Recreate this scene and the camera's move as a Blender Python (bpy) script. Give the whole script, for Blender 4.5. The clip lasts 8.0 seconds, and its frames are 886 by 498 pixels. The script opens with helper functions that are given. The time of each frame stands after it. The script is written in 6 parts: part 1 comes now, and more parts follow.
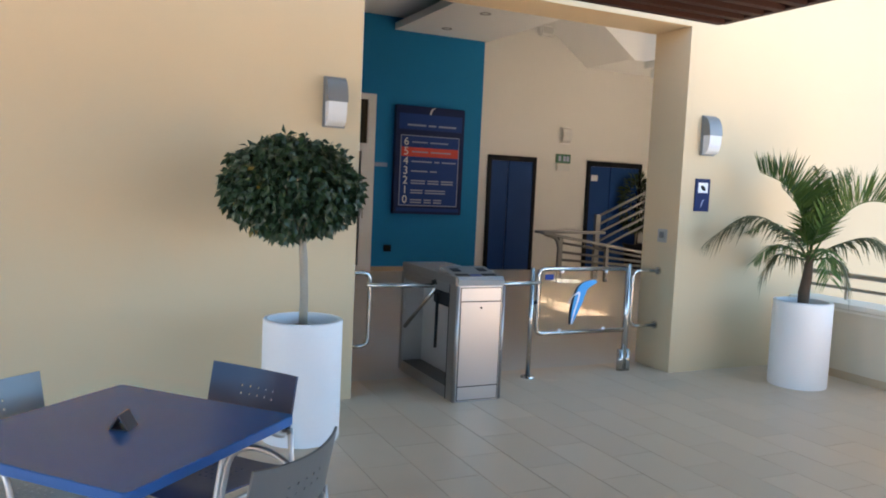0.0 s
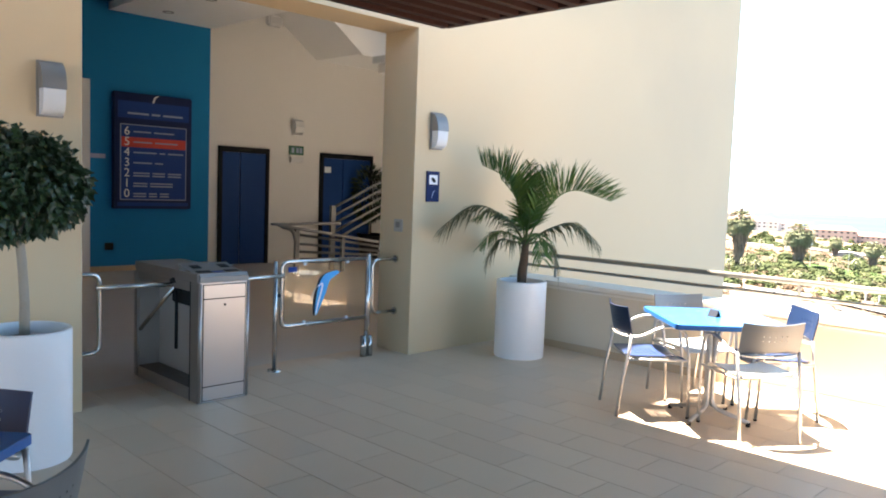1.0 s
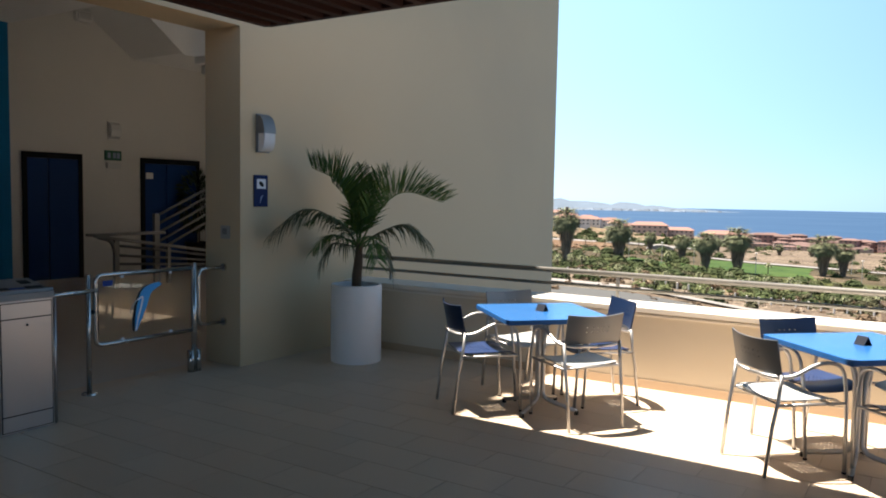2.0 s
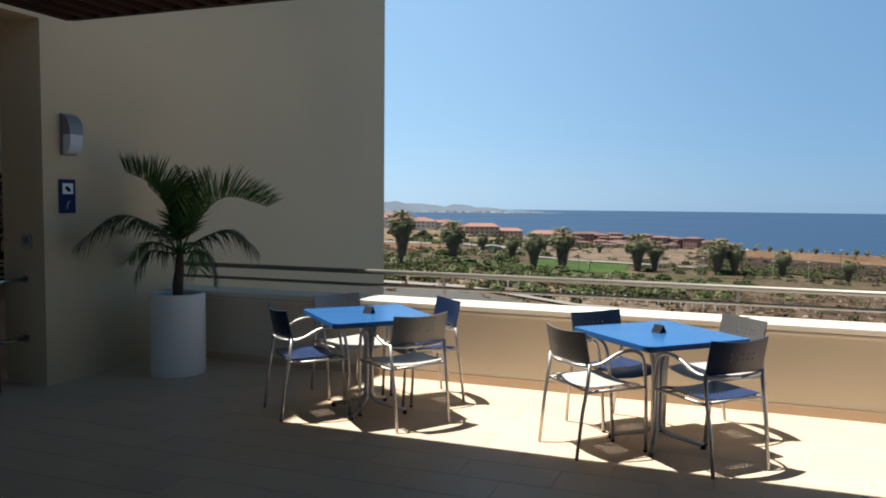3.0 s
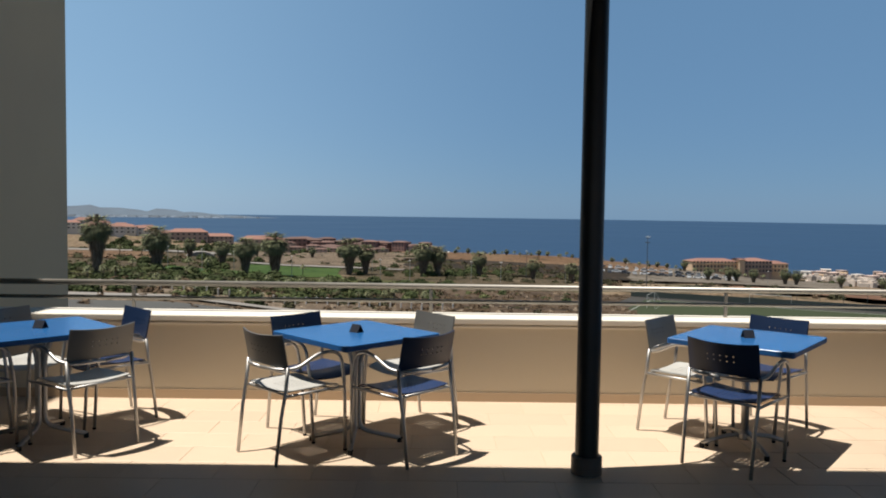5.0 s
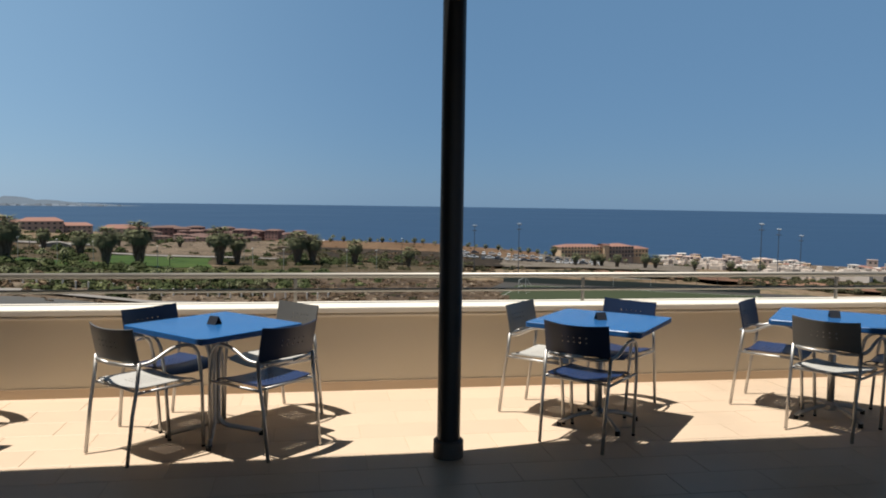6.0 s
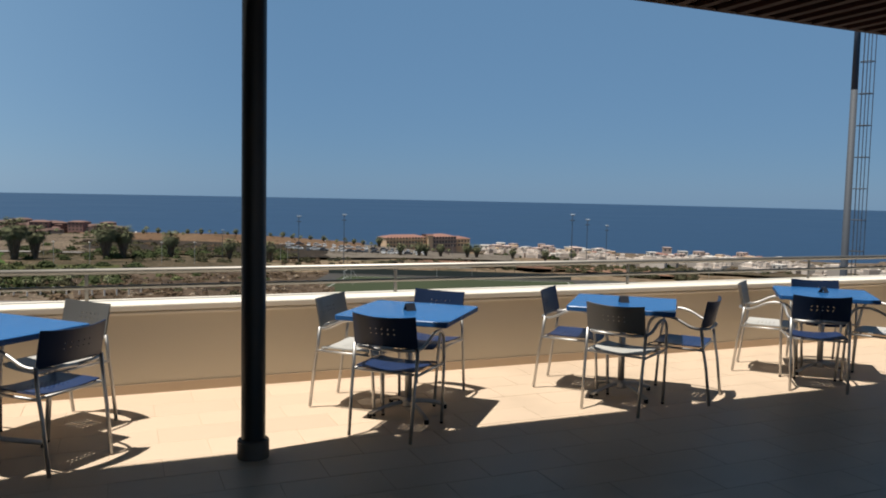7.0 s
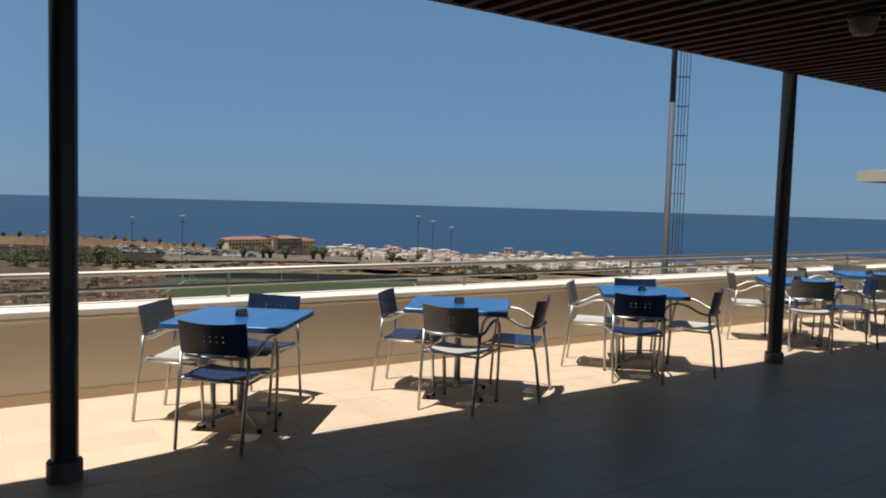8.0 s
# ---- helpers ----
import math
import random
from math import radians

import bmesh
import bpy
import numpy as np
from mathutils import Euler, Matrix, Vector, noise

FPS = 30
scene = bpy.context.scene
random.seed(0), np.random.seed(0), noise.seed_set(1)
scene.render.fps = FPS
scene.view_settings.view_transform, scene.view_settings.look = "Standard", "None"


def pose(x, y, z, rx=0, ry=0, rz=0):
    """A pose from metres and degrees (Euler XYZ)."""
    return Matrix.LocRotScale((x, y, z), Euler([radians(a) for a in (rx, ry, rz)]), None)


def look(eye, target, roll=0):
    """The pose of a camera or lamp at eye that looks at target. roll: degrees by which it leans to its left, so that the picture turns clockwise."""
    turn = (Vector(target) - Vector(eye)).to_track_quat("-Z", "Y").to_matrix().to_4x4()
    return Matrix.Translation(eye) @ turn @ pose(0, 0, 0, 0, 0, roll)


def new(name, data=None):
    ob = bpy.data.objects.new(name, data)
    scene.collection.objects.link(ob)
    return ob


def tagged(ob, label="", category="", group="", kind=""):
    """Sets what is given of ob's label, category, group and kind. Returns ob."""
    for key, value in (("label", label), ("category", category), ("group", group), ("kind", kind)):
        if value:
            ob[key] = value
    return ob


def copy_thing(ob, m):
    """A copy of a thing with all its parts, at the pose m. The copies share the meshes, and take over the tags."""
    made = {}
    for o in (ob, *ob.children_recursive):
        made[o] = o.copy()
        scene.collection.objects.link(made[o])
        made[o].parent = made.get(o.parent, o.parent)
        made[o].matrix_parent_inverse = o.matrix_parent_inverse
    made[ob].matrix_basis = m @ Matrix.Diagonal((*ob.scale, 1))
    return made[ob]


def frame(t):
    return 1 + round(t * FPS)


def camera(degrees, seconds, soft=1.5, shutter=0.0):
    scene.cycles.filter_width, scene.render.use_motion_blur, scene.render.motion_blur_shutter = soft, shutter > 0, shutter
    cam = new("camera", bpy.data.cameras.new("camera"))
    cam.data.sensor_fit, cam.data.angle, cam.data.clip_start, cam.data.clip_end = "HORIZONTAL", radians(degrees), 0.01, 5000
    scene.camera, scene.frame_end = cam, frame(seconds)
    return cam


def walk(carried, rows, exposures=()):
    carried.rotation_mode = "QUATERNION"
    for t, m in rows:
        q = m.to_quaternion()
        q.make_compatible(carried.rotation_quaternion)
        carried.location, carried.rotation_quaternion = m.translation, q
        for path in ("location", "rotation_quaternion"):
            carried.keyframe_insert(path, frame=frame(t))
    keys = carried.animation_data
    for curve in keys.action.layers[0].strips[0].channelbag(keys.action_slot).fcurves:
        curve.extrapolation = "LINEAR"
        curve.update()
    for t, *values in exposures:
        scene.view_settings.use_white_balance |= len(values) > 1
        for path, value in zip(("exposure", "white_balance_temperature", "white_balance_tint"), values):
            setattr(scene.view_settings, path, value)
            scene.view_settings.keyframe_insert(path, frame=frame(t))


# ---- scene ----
cam = camera(60.0, 8.0, soft=1.9)

PATH = [
    (0, (2.919, 1.187, 1.575), (3.774, 2.988, 1.412), 2.61),
    (0.5, (2.828, 1.165, 1.582), (4.019, 2.762, 1.409), 2.90),
    (1, (2.797, 1.153, 1.589), (4.213, 2.557, 1.431), 2.12),
    (1.5, (2.873, 1.177, 1.579), (4.430, 2.424, 1.434), 1.51),
    (3, (2.895, 1.073, 1.582), (4.764, 1.776, 1.459), 0.51),
    (3.5, (2.864, 1.034, 1.586), (4.795, 1.544, 1.474), 0.64),
    (4, (2.921, 1.026, 1.573), (4.894, 1.340, 1.468), 0.50),
    (4.5, (2.950, 1.007, 1.563), (4.943, 1.143, 1.465), 0.69),
    (6, (2.954, 0.893, 1.566), (4.920, 0.551, 1.437), 0.82),
    (6.5, (2.971, 0.825, 1.565), (4.890, 0.280, 1.425), 0.92),
    (7, (2.972, 0.767, 1.573), (4.810, -0.008, 1.428), 1.19),
    (7.5, (3.003, 0.695, 1.573), (4.747, -0.276, 1.437), 1.71),
    (8, (2.963, 0.684, 1.582), (4.612, -0.440, 1.451), 1.64),
]
EXPOSURE = [(0.0, 3.56, 6900, 15), (1.0, 3.20, 6700, 14), (1.5, 2.22, 6600, 13), (2.2, 0.98, 6400, 12), (3.0, 0.43, 6300, 10), (3.5, 0.10, 6300, 10), (4.5, -0.10, 6300, 10), (6.0, -0.18, 6300, 10), (8.0, -0.22, 6300, 10)]
walk(cam, [(t, look(eye, target, roll)) for t, eye, target, roll in PATH], EXPOSURE)

# ---------------------------------------------------------------- light
SUN_TO = Vector((-0.05, 0.30, 1.0)).normalized()
world = bpy.data.worlds.new("sky")
scene.world = world
world.use_nodes = True
wn = world.node_tree.nodes
wl = world.node_tree.links
sky = wn.new("ShaderNodeTexSky")
sky.sky_type = "NISHITA"
sky.sun_disc = False
sky.sun_elevation = math.asin(SUN_TO.z)
sky.sun_rotation = math.atan2(SUN_TO.x, SUN_TO.y)
sky.altitude = 60
sky.air_density = 0.8
sky.dust_density = 0.25
sky.ozone_density = 5.0
wn["Background"].inputs["Strength"].default_value = 0.10
haze = wn.new("ShaderNodeMix")
haze.data_type = "RGBA"
haze.inputs["Factor"].default_value = 0.82
haze.inputs["B"].default_value = (1.50, 2.92, 4.72, 1)
wl.new(sky.outputs["Color"], haze.inputs["A"])
# the sky deepens from the hazy horizon towards the zenith
way = wn.new("ShaderNodeTexCoord")
parts = wn.new("ShaderNodeSeparateXYZ")
deep = wn.new("ShaderNodeMapRange")
deep.interpolation_type = "SMOOTHSTEP"
deep.inputs["From Min"].default_value, deep.inputs["From Max"].default_value = 0.26, 0.66
deep.inputs["To Min"].default_value, deep.inputs["To Max"].default_value = 1.0, 0.31
scaled = wn.new("ShaderNodeVectorMath")
scaled.operation = "SCALE"
wl.new(way.outputs["Generated"], parts.inputs["Vector"])
wl.new(parts.outputs["Z"], deep.inputs["Value"])
# and is paler on the sun's side
side = wn.new("ShaderNodeMapRange")
side.interpolation_type = "SMOOTHSTEP"
side.inputs["From Min"].default_value, side.inputs["From Max"].default_value = -0.25, 0.65
wl.new(parts.outputs["Y"], side.inputs["Value"])
pale = wn.new("ShaderNodeMix")
pale.data_type, pale.blend_type = "RGBA", "MULTIPLY"
pale.inputs["B"].default_value = (1.95, 1.68, 1.46, 1)
wl.new(side.outputs["Result"], pale.inputs["Factor"])
wl.new(haze.outputs["Result"], pale.inputs["A"])
wl.new(pale.outputs["Result"], scaled.inputs[0])
wl.new(deep.outputs["Result"], scaled.inputs["Scale"])
wl.new(scaled.outputs["Vector"], wn["Background"].inputs["Color"])
sun = bpy.data.lights.new("sun", "SUN")
sun.energy = 7.2
sun.angle = radians(0.6)
sun.color = (1.0, 0.93, 0.82)
new("sun", sun).matrix_world = look(SUN_TO * 60, (0, 0, 0))


# ---------------------------------------------------------------- materials
def material(name, colour, rough=0.6, metal=0.0, vary=0.12, scale=6.0, fine=90.0, bump=0.15, spec=0.5, stain=None, stain_amount=0.0, per_piece=0.0, per_leaf=0.0):
    """A surface with variation at two scales: broad patches and fine grain, with relief from the grain."""
    m = bpy.data.materials.new(name)
    m.use_nodes = True
    n, l = m.node_tree.nodes, m.node_tree.links
    b = n["Principled BSDF"]
    b.inputs["Metallic"].default_value = metal
    b.inputs["Specular IOR Level"].default_value = spec
    tc = n.new("ShaderNodeTexCoord")
    broad, grain = n.new("ShaderNodeTexNoise"), n.new("ShaderNodeTexNoise")
    for tex, sc, det in ((broad, scale, 5), (grain, fine, 3)):
        tex.inputs["Scale"].default_value, tex.inputs["Detail"].default_value = sc, det
        l.new(tc.outputs["Object"], tex.inputs["Vector"])
    mix = n.new("ShaderNodeMix")
    mix.data_type = "RGBA"
    dark = [c * (1 - vary) for c in colour]
    lite = [min(1.0, c * (1 + vary)) for c in colour]
    mix.inputs["A"].default_value, mix.inputs["B"].default_value = (*dark, 1), (*lite, 1)
    add = n.new("ShaderNodeMath")
    add.operation = "MULTIPLY_ADD"
    add.inputs[1].default_value, add.inputs[2].default_value = 0.35, 0.0
    l.new(grain.outputs["Fac"], add.inputs[0])
    add2 = n.new("ShaderNodeMath")
    add2.operation = "MULTIPLY_ADD"
    add2.inputs[1].default_value = 0.75
    l.new(broad.outputs["Fac"], add2.inputs[0])
    l.new(add.outputs[0], add2.inputs[2])
    l.new(add2.outputs[0], mix.inputs["Factor"])
    out = mix.outputs["Result"]
    if stain:
        big = n.new("ShaderNodeTexNoise")
        big.inputs["Scale"].default_value, big.inputs["Detail"].default_value = scale * 0.35, 8
        l.new(tc.outputs["Object"], big.inputs["Vector"])
        ramp = n.new("ShaderNodeValToRGB")
        ramp.color_ramp.elements[0].position, ramp.color_ramp.elements[1].position = 0.5, 0.72
        ramp.color_ramp.elements[1].color = (stain_amount,) * 3 + (1,)
        l.new(big.outputs["Fac"], ramp.inputs["Fac"])
        mx = n.new("ShaderNodeMix")
        mx.data_type = "RGBA"
        l.new(ramp.outputs["Color"], mx.inputs["Factor"])
        l.new(out, mx.inputs["A"])
        mx.inputs["B"].default_value = (*stain, 1)
        out = mx.outputs["Result"]
    if per_piece or per_leaf:
        info = n.new("ShaderNodeObjectInfo" if per_piece else "ShaderNodeNewGeometry")
        spread = per_piece or per_leaf
        hsv = n.new("ShaderNodeHueSaturation")
        rng = n.new("ShaderNodeMapRange")
        rng.inputs["To Min"].default_value, rng.inputs["To Max"].default_value = 1 - spread, 1 + spread
        l.new(info.outputs["Random" if per_piece else "Random Per Island"], rng.inputs["Value"])
        l.new(rng.outputs["Result"], hsv.inputs["Value"])
        l.new(out, hsv.inputs["Color"])
        out = hsv.outputs["Color"]
    l.new(out, b.inputs["Base Color"])
    r = n.new("ShaderNodeMapRange")
    r.inputs["To Min"].default_value, r.inputs["To Max"].default_value = max(0.02, rough - 0.08), min(1.0, rough + 0.08)
    l.new(broad.outputs["Fac"], r.inputs["Value"])
    l.new(r.outputs["Result"], b.inputs["Roughness"])
    if bump:
        bp = n.new("ShaderNodeBump")
        bp.inputs["Strength"].default_value, bp.inputs["Distance"].default_value = bump, 0.004
        l.new(grain.outputs["Fac"], bp.inputs["Height"])
        l.new(bp.outputs["Normal"], b.inputs["Normal"])
    return m


def glass_material(name, colour=(0.9, 0.95, 0.95), rough=0.02):
    m = bpy.data.materials.new(name)
    m.use_nodes = True
    b = m.node_tree.nodes["Principled BSDF"]
    b.inputs["Base Color"].default_value = (*colour, 1)
    b.inputs["Roughness"].default_value = rough
    b.inputs["Transmission Weight"].default_value = 1.0
    b.inputs["IOR"].default_value = 1.45
    return m


WALL = material("cream_render", (0.585, 0.457, 0.288), 0.85, vary=0.05, scale=0.8, fine=140, bump=0.25, stain=(0.46, 0.36, 0.245), stain_amount=0.4)
WALL_IN = material("pale_plaster", (0.67, 0.665, 0.645), 0.85, vary=0.05, scale=0.7, fine=120, bump=0.15)
WHITE = material("white_paint", (0.78, 0.785, 0.78), 0.7, vary=0.04, scale=1.0, bump=0.1)
BLUE_WALL = material("teal_blue_paint", (0.006, 0.19, 0.44), 0.7, vary=0.06, scale=1.2, bump=0.12, spec=0.2)
PARAPET = material("tan_parapet_render", (0.61, 0.545, 0.43), 0.85, vary=0.06, scale=0.8, fine=140, bump=0.25, stain=(0.48, 0.41, 0.31), stain_amount=0.35)
CAP = material("white_coping", (0.74, 0.69, 0.60), 0.7, vary=0.06, scale=1.5, bump=0.2, stain=(0.55, 0.49, 0.40), stain_amount=0.3)
TILE = material("beige_floor_tile", (0.61, 0.475, 0.348), 0.42, vary=0.08, scale=2.5, fine=60, bump=0.06, spec=0.38, stain=(0.44, 0.345, 0.25), stain_amount=0.6, per_piece=0.04)
LOBBY_TILE = material("lobby_floor_tile", (0.52, 0.46, 0.395), 0.32, vary=0.06, scale=1.5, fine=60, bump=0.03)
GROUT = material("tile_joint", (0.51, 0.39, 0.27), 0.8, vary=0.15, scale=4)
SKIRT = material("beige_skirting_tile", (0.48, 0.36, 0.24), 0.5, vary=0.08, scale=3)
SLAT = material("dark_stained_wood", (0.030, 0.010, 0.007), 0.7, spec=0.2, vary=0.25, scale=3, fine=50, bump=0.3, per_piece=0.15)
# near-black: the deep shade between the canopy slats is put into the colour
DARK = material("slat_gap_shade", (0.02, 0.02, 0.02), 0.9, vary=0.1)
COLUMN = material("grey_black_paint", (0.014, 0.015, 0.016), 0.42, vary=0.15, scale=3, bump=0.08)
COLLAR = material("column_collar", (0.12, 0.10, 0.085), 0.55, vary=0.15, scale=4)
CHROME = material("polished_steel_tube", (0.52, 0.505, 0.48), 0.25, metal=1.0, vary=0.03, scale=2, fine=60, bump=0.0)
# paler steel: the light falling on the turnstile's inner panel is put into it
STEEL_LIT = material("lit_brushed_steel", (0.60, 0.59, 0.57), 0.5, metal=0.5, vary=0.05, scale=2, fine=60, bump=0.0)
STEEL = material("brushed_steel", (0.44, 0.415, 0.388), 0.36, metal=0.9, vary=0.02, scale=0.4, fine=40, bump=0.0)
ALU = material("satin_aluminium", (0.50, 0.485, 0.465), 0.50, metal=1.0, vary=0.05, scale=5, fine=150, bump=0.05)
RAIL_STEEL = material("dull_steel_rail", (0.32, 0.30, 0.27), 0.52, metal=1.0, vary=0.08, scale=3, fine=120, bump=0.05)
TABLE_BLUE = material("blue_laminate", (0.022, 0.115, 0.315), 0.22, vary=0.06, scale=3, fine=60, bump=0.02)
EDGE_BLUE = material("blue_edging", (0.006, 0.085, 0.27), 0.6, vary=0.06, scale=3, fine=60, bump=0.02)
# one lacquer in two tones: backs darkened for their shade, seats paler as lit
BACK_BLUE_SHADED = material("navy_lacquer_shaded_back", (0.006, 0.020, 0.062), 0.42, vary=0.08, scale=4, fine=90, bump=0.03)
BACK_GREY_SHADED = material("grey_lacquer_shaded_back", (0.175, 0.178, 0.178), 0.42, metal=0.5, vary=0.06, scale=4, fine=90, bump=0.03)
SEAT_GREY = material("grey_lacquer_lit_seat", (0.46, 0.45, 0.42), 0.45, vary=0.05, scale=4, fine=90, bump=0.03)
SEAT_BLUE = material("navy_lacquer_lit_seat", (0.015, 0.032, 0.095), 0.38, vary=0.08, scale=4, fine=90, bump=0.03)
PLASTIC_BLACK = material("black_plastic", (0.012, 0.012, 0.013), 0.55, vary=0.1, spec=0.2)
POT = material("white_planter", (0.80, 0.80, 0.79), 0.55, vary=0.03, scale=2, fine=80, bump=0.06)
SOIL = material("dark_soil", (0.045, 0.032, 0.022), 0.95, vary=0.3, scale=20, fine=70, bump=0.8)


# ---------------------------------------------------------------- mesh helpers
def link_mesh(name, bm, mat, smooth=False):
    me = bpy.data.meshes.new(name)
    bm.normal_update()
    bm.to_mesh(me)
    bm.free()
    me.materials.append(mat)
    if smooth:
        for p in me.polygons:
            p.use_smooth = True
    if smooth == "sharp":
        me.set_sharp_from_angle(angle=radians(35))
    return new(name, me)


def part(name, bm, mat, parent=None, label="", smooth=False):
    ob = link_mesh(name, bm, mat, smooth)
    ob.parent = parent
    if label:
        ob["label"] = label
    return ob


def thing(name, m=None):
    e = new(name)
    e.empty_display_size = 0.1
    if m is not None:
        e.matrix_basis = m
    return e


def box(x0, x1, y0, y1, z0, z1, bevel=0.0, bm=None):
    own = bmesh.new()
    bmesh.ops.create_cube(own, size=1, matrix=Matrix.Translation(((x0 + x1) / 2, (y0 + y1) / 2, (z0 + z1) / 2)) @ Matrix.Diagonal((x1 - x0, y1 - y0, z1 - z0, 1)))
    if bevel:
        bmesh.ops.bevel(own, geom=own.edges[:], offset=bevel, segments=2, affect="EDGES")
    return merge(bm, own)


def merge(bm, own, m=None):
    """Add the bmesh own to bm."""
    if m is not None:
        own.transform(m)
    if bm is None:
        return own
    tmp = bpy.data.meshes.new("tmp")
    own.to_mesh(tmp)
    own.free()
    bm.from_mesh(tmp)
    bpy.data.meshes.remove(tmp)
    return bm


def tube(points, r, sides=8, bm=None, closed=False, radii=None, cap=True):
    """A round bar along a line of points."""
    own = bmesh.new()
    pts = [Vector(p) for p in points]
    rings, side = [], None
    n = len(pts)
    for i, p in enumerate(pts):
        a = pts[(i - 1) % n] if (closed or i) else p
        b = pts[(i + 1) % n] if (closed or i < n - 1) else p
        d = (b - a).normalized()
        if side is None:
            side = d.cross(Vector((0, 0, 1)))
            if side.length < 0.05:
                side = d.cross(Vector((1, 0, 0)))
        side = (side - d * side.dot(d)).normalized()
        up = d.cross(side)
        rr = radii[i] if radii else r
        rings.append([own.verts.new(p + (side * math.cos(k * math.tau / sides) + up * math.sin(k * math.tau / sides)) * rr) for k in range(sides)])
    for i in range(n if closed else n - 1):
        q0, q1 = rings[i], rings[(i + 1) % n]
        for k in range(sides):
            own.faces.new((q0[k], q0[(k + 1) % sides], q1[(k + 1) % sides], q1[k]))
    if cap and not closed:
        own.faces.new(rings[0][::-1])
        own.faces.new(rings[-1])
    bmesh.ops.recalc_face_normals(own, faces=own.faces[:])
    return merge(bm, own)


def rounded(points, r, steps=5):
    """A line with its corners rounded by radius r."""
    pts = [Vector(p) for p in points]
    out = [pts[0]]
    for a, b, c in zip(pts, pts[1:], pts[2:]):
        u, v = a - b, c - b
        k = min(r, u.length * 0.49, v.length * 0.49)
        p, q = b + u.normalized() * k, b + v.normalized() * k
        for i in range(steps + 1):
            s = i / steps
            out.append(p * (1 - s) ** 2 + b * 2 * s * (1 - s) + q * s * s)
    return out + [pts[-1]]


def lathe(profile, sides=40, bm=None):
    """A turned body from (radius, height) pairs."""
    own = bmesh.new()
    rings = []
    for r, z in profile:
        if r < 1e-5:
            rings.append([own.verts.new((0, 0, z))])
        else:
            rings.append([own.verts.new((r * math.cos(k * math.tau / sides), r * math.sin(k * math.tau / sides), z)) for k in range(sides)])
    for a, b in zip(rings, rings[1:]):
        for k in range(sides):
            k2 = (k + 1) % sides
            if len(a) == 1 and len(b) > 1:
                own.faces.new((a[0], b[k], b[k2]))
            elif len(b) == 1 and len(a) > 1:
                own.faces.new((a[k], a[k2], b[0]))
            elif len(a) > 1:
                own.faces.new((a[k], a[k2], b[k2], b[k]))
    bmesh.ops.recalc_face_normals(own, faces=own.faces[:])
    return merge(bm, own)


def side_profile(points, x0, x1):
    """A body with the same outline (y, z) all along x."""
    own = bmesh.new()
    a = [own.verts.new((x0, y, z)) for y, z in points]
    b = [own.verts.new((x1, y, z)) for y, z in points]
    n = len(points)
    for k in range(n):
        own.faces.new((a[k], a[(k + 1) % n], b[(k + 1) % n], b[k]))
    own.faces.new(a[::-1])
    own.faces.new(b)
    bmesh.ops.recalc_face_normals(own, faces=own.faces[:])
    return own


def structure(name, bm, mat, label="", smooth=False):
    return tagged(link_mesh(name, bm, mat, smooth), label, kind="structure")


# ---------------------------------------------------------------- the terrace
FACE_Y = 6.42          # terrace face of the building wall
WALL_D = 0.46          # its depth
JAMB_X, PILLAR_X = 4.71, 7.69
LINTEL_Z, CANOPY_Z = 3.05, 2.90
PARAPET_X = 9.17
LOBBY_Y, LOBBY_TOP = 14.15, 4.5
WALL_END = 14.35
SOUTH = -22.0

terrace_floor = structure("floor", box(-0.6, PARAPET_X, -14.0, FACE_Y + WALL_D, -0.35, -0.0035), GROUT, "terrace floor with beige tiles and thin joints")
structure("floor_west", box(-9.3, -0.6, SOUTH, FACE_Y, -0.35, 0.0), TILE, "beige tiled open terrace")
structure("floor_south", box(-0.6, PARAPET_X, SOUTH, -14.0, -0.35, 0.0), TILE, "beige tiled terrace")
structure("lobby_floor", box(-1.0, WALL_END - 0.3, FACE_Y + WALL_D, LOBBY_Y + 0.3, -0.35, -0.004), LOBBY_TILE, "grey-beige tiled lobby floor")
structure("wall_north_1", box(-9.3, JAMB_X, FACE_Y, FACE_Y + WALL_D, -0.35, 8.0), WALL, "cream rendered terrace wall")
structure("wall_north_2", box(PILLAR_X, WALL_END, FACE_Y, FACE_Y + WALL_D, -14.0, 8.0), WALL, "tall cream rendered wall reaching past the parapet")
structure("wall_north_lintel", box(JAMB_X, PILLAR_X, FACE_Y, FACE_Y + WALL_D, LINTEL_Z, 8.0), WALL, "cream rendered lintel over the opening")
structure("wall_west", box(-9.3, -9.0, SOUTH, FACE_Y, -3.0, 0.62), WALL, "low cream rendered wall")
structure("wall_lobby_north", box(-1.0, WALL_END - 0.3, LOBBY_Y, LOBBY_Y + 0.3, -0.35, 8.0), WALL_IN, "pale plaster lobby wall")
structure("wall_lobby_blue", box(5.0, 9.70, LOBBY_Y - 0.10, LOBBY_Y, 0.0, LOBBY_TOP), BLUE_WALL, "teal blue painted lobby wall")
structure("wall_lobby_west", box(-1.3, -1.0, FACE_Y + WALL_D, LOBBY_Y + 0.3, -0.35, 8.0), WALL_IN, "pale plaster wall")
structure("wall_lobby_east", box(WALL_END - 0.3, WALL_END, FACE_Y + WALL_D, LOBBY_Y + 0.3, -0.35, 8.0), WALL_IN, "pale plaster wall")
structure("ceiling_lobby", box(-1.0, 9.9, FACE_Y + WALL_D, LOBBY_Y, LOBBY_TOP, LOBBY_TOP + 0.3), WHITE, "white lobby ceiling")
# the ceiling leaves an added, unseen opening whose bounced sun brightens the lobby
bm = box(9.9, 12.0, FACE_Y + WALL_D, LOBBY_Y, 7.6, 8.0)
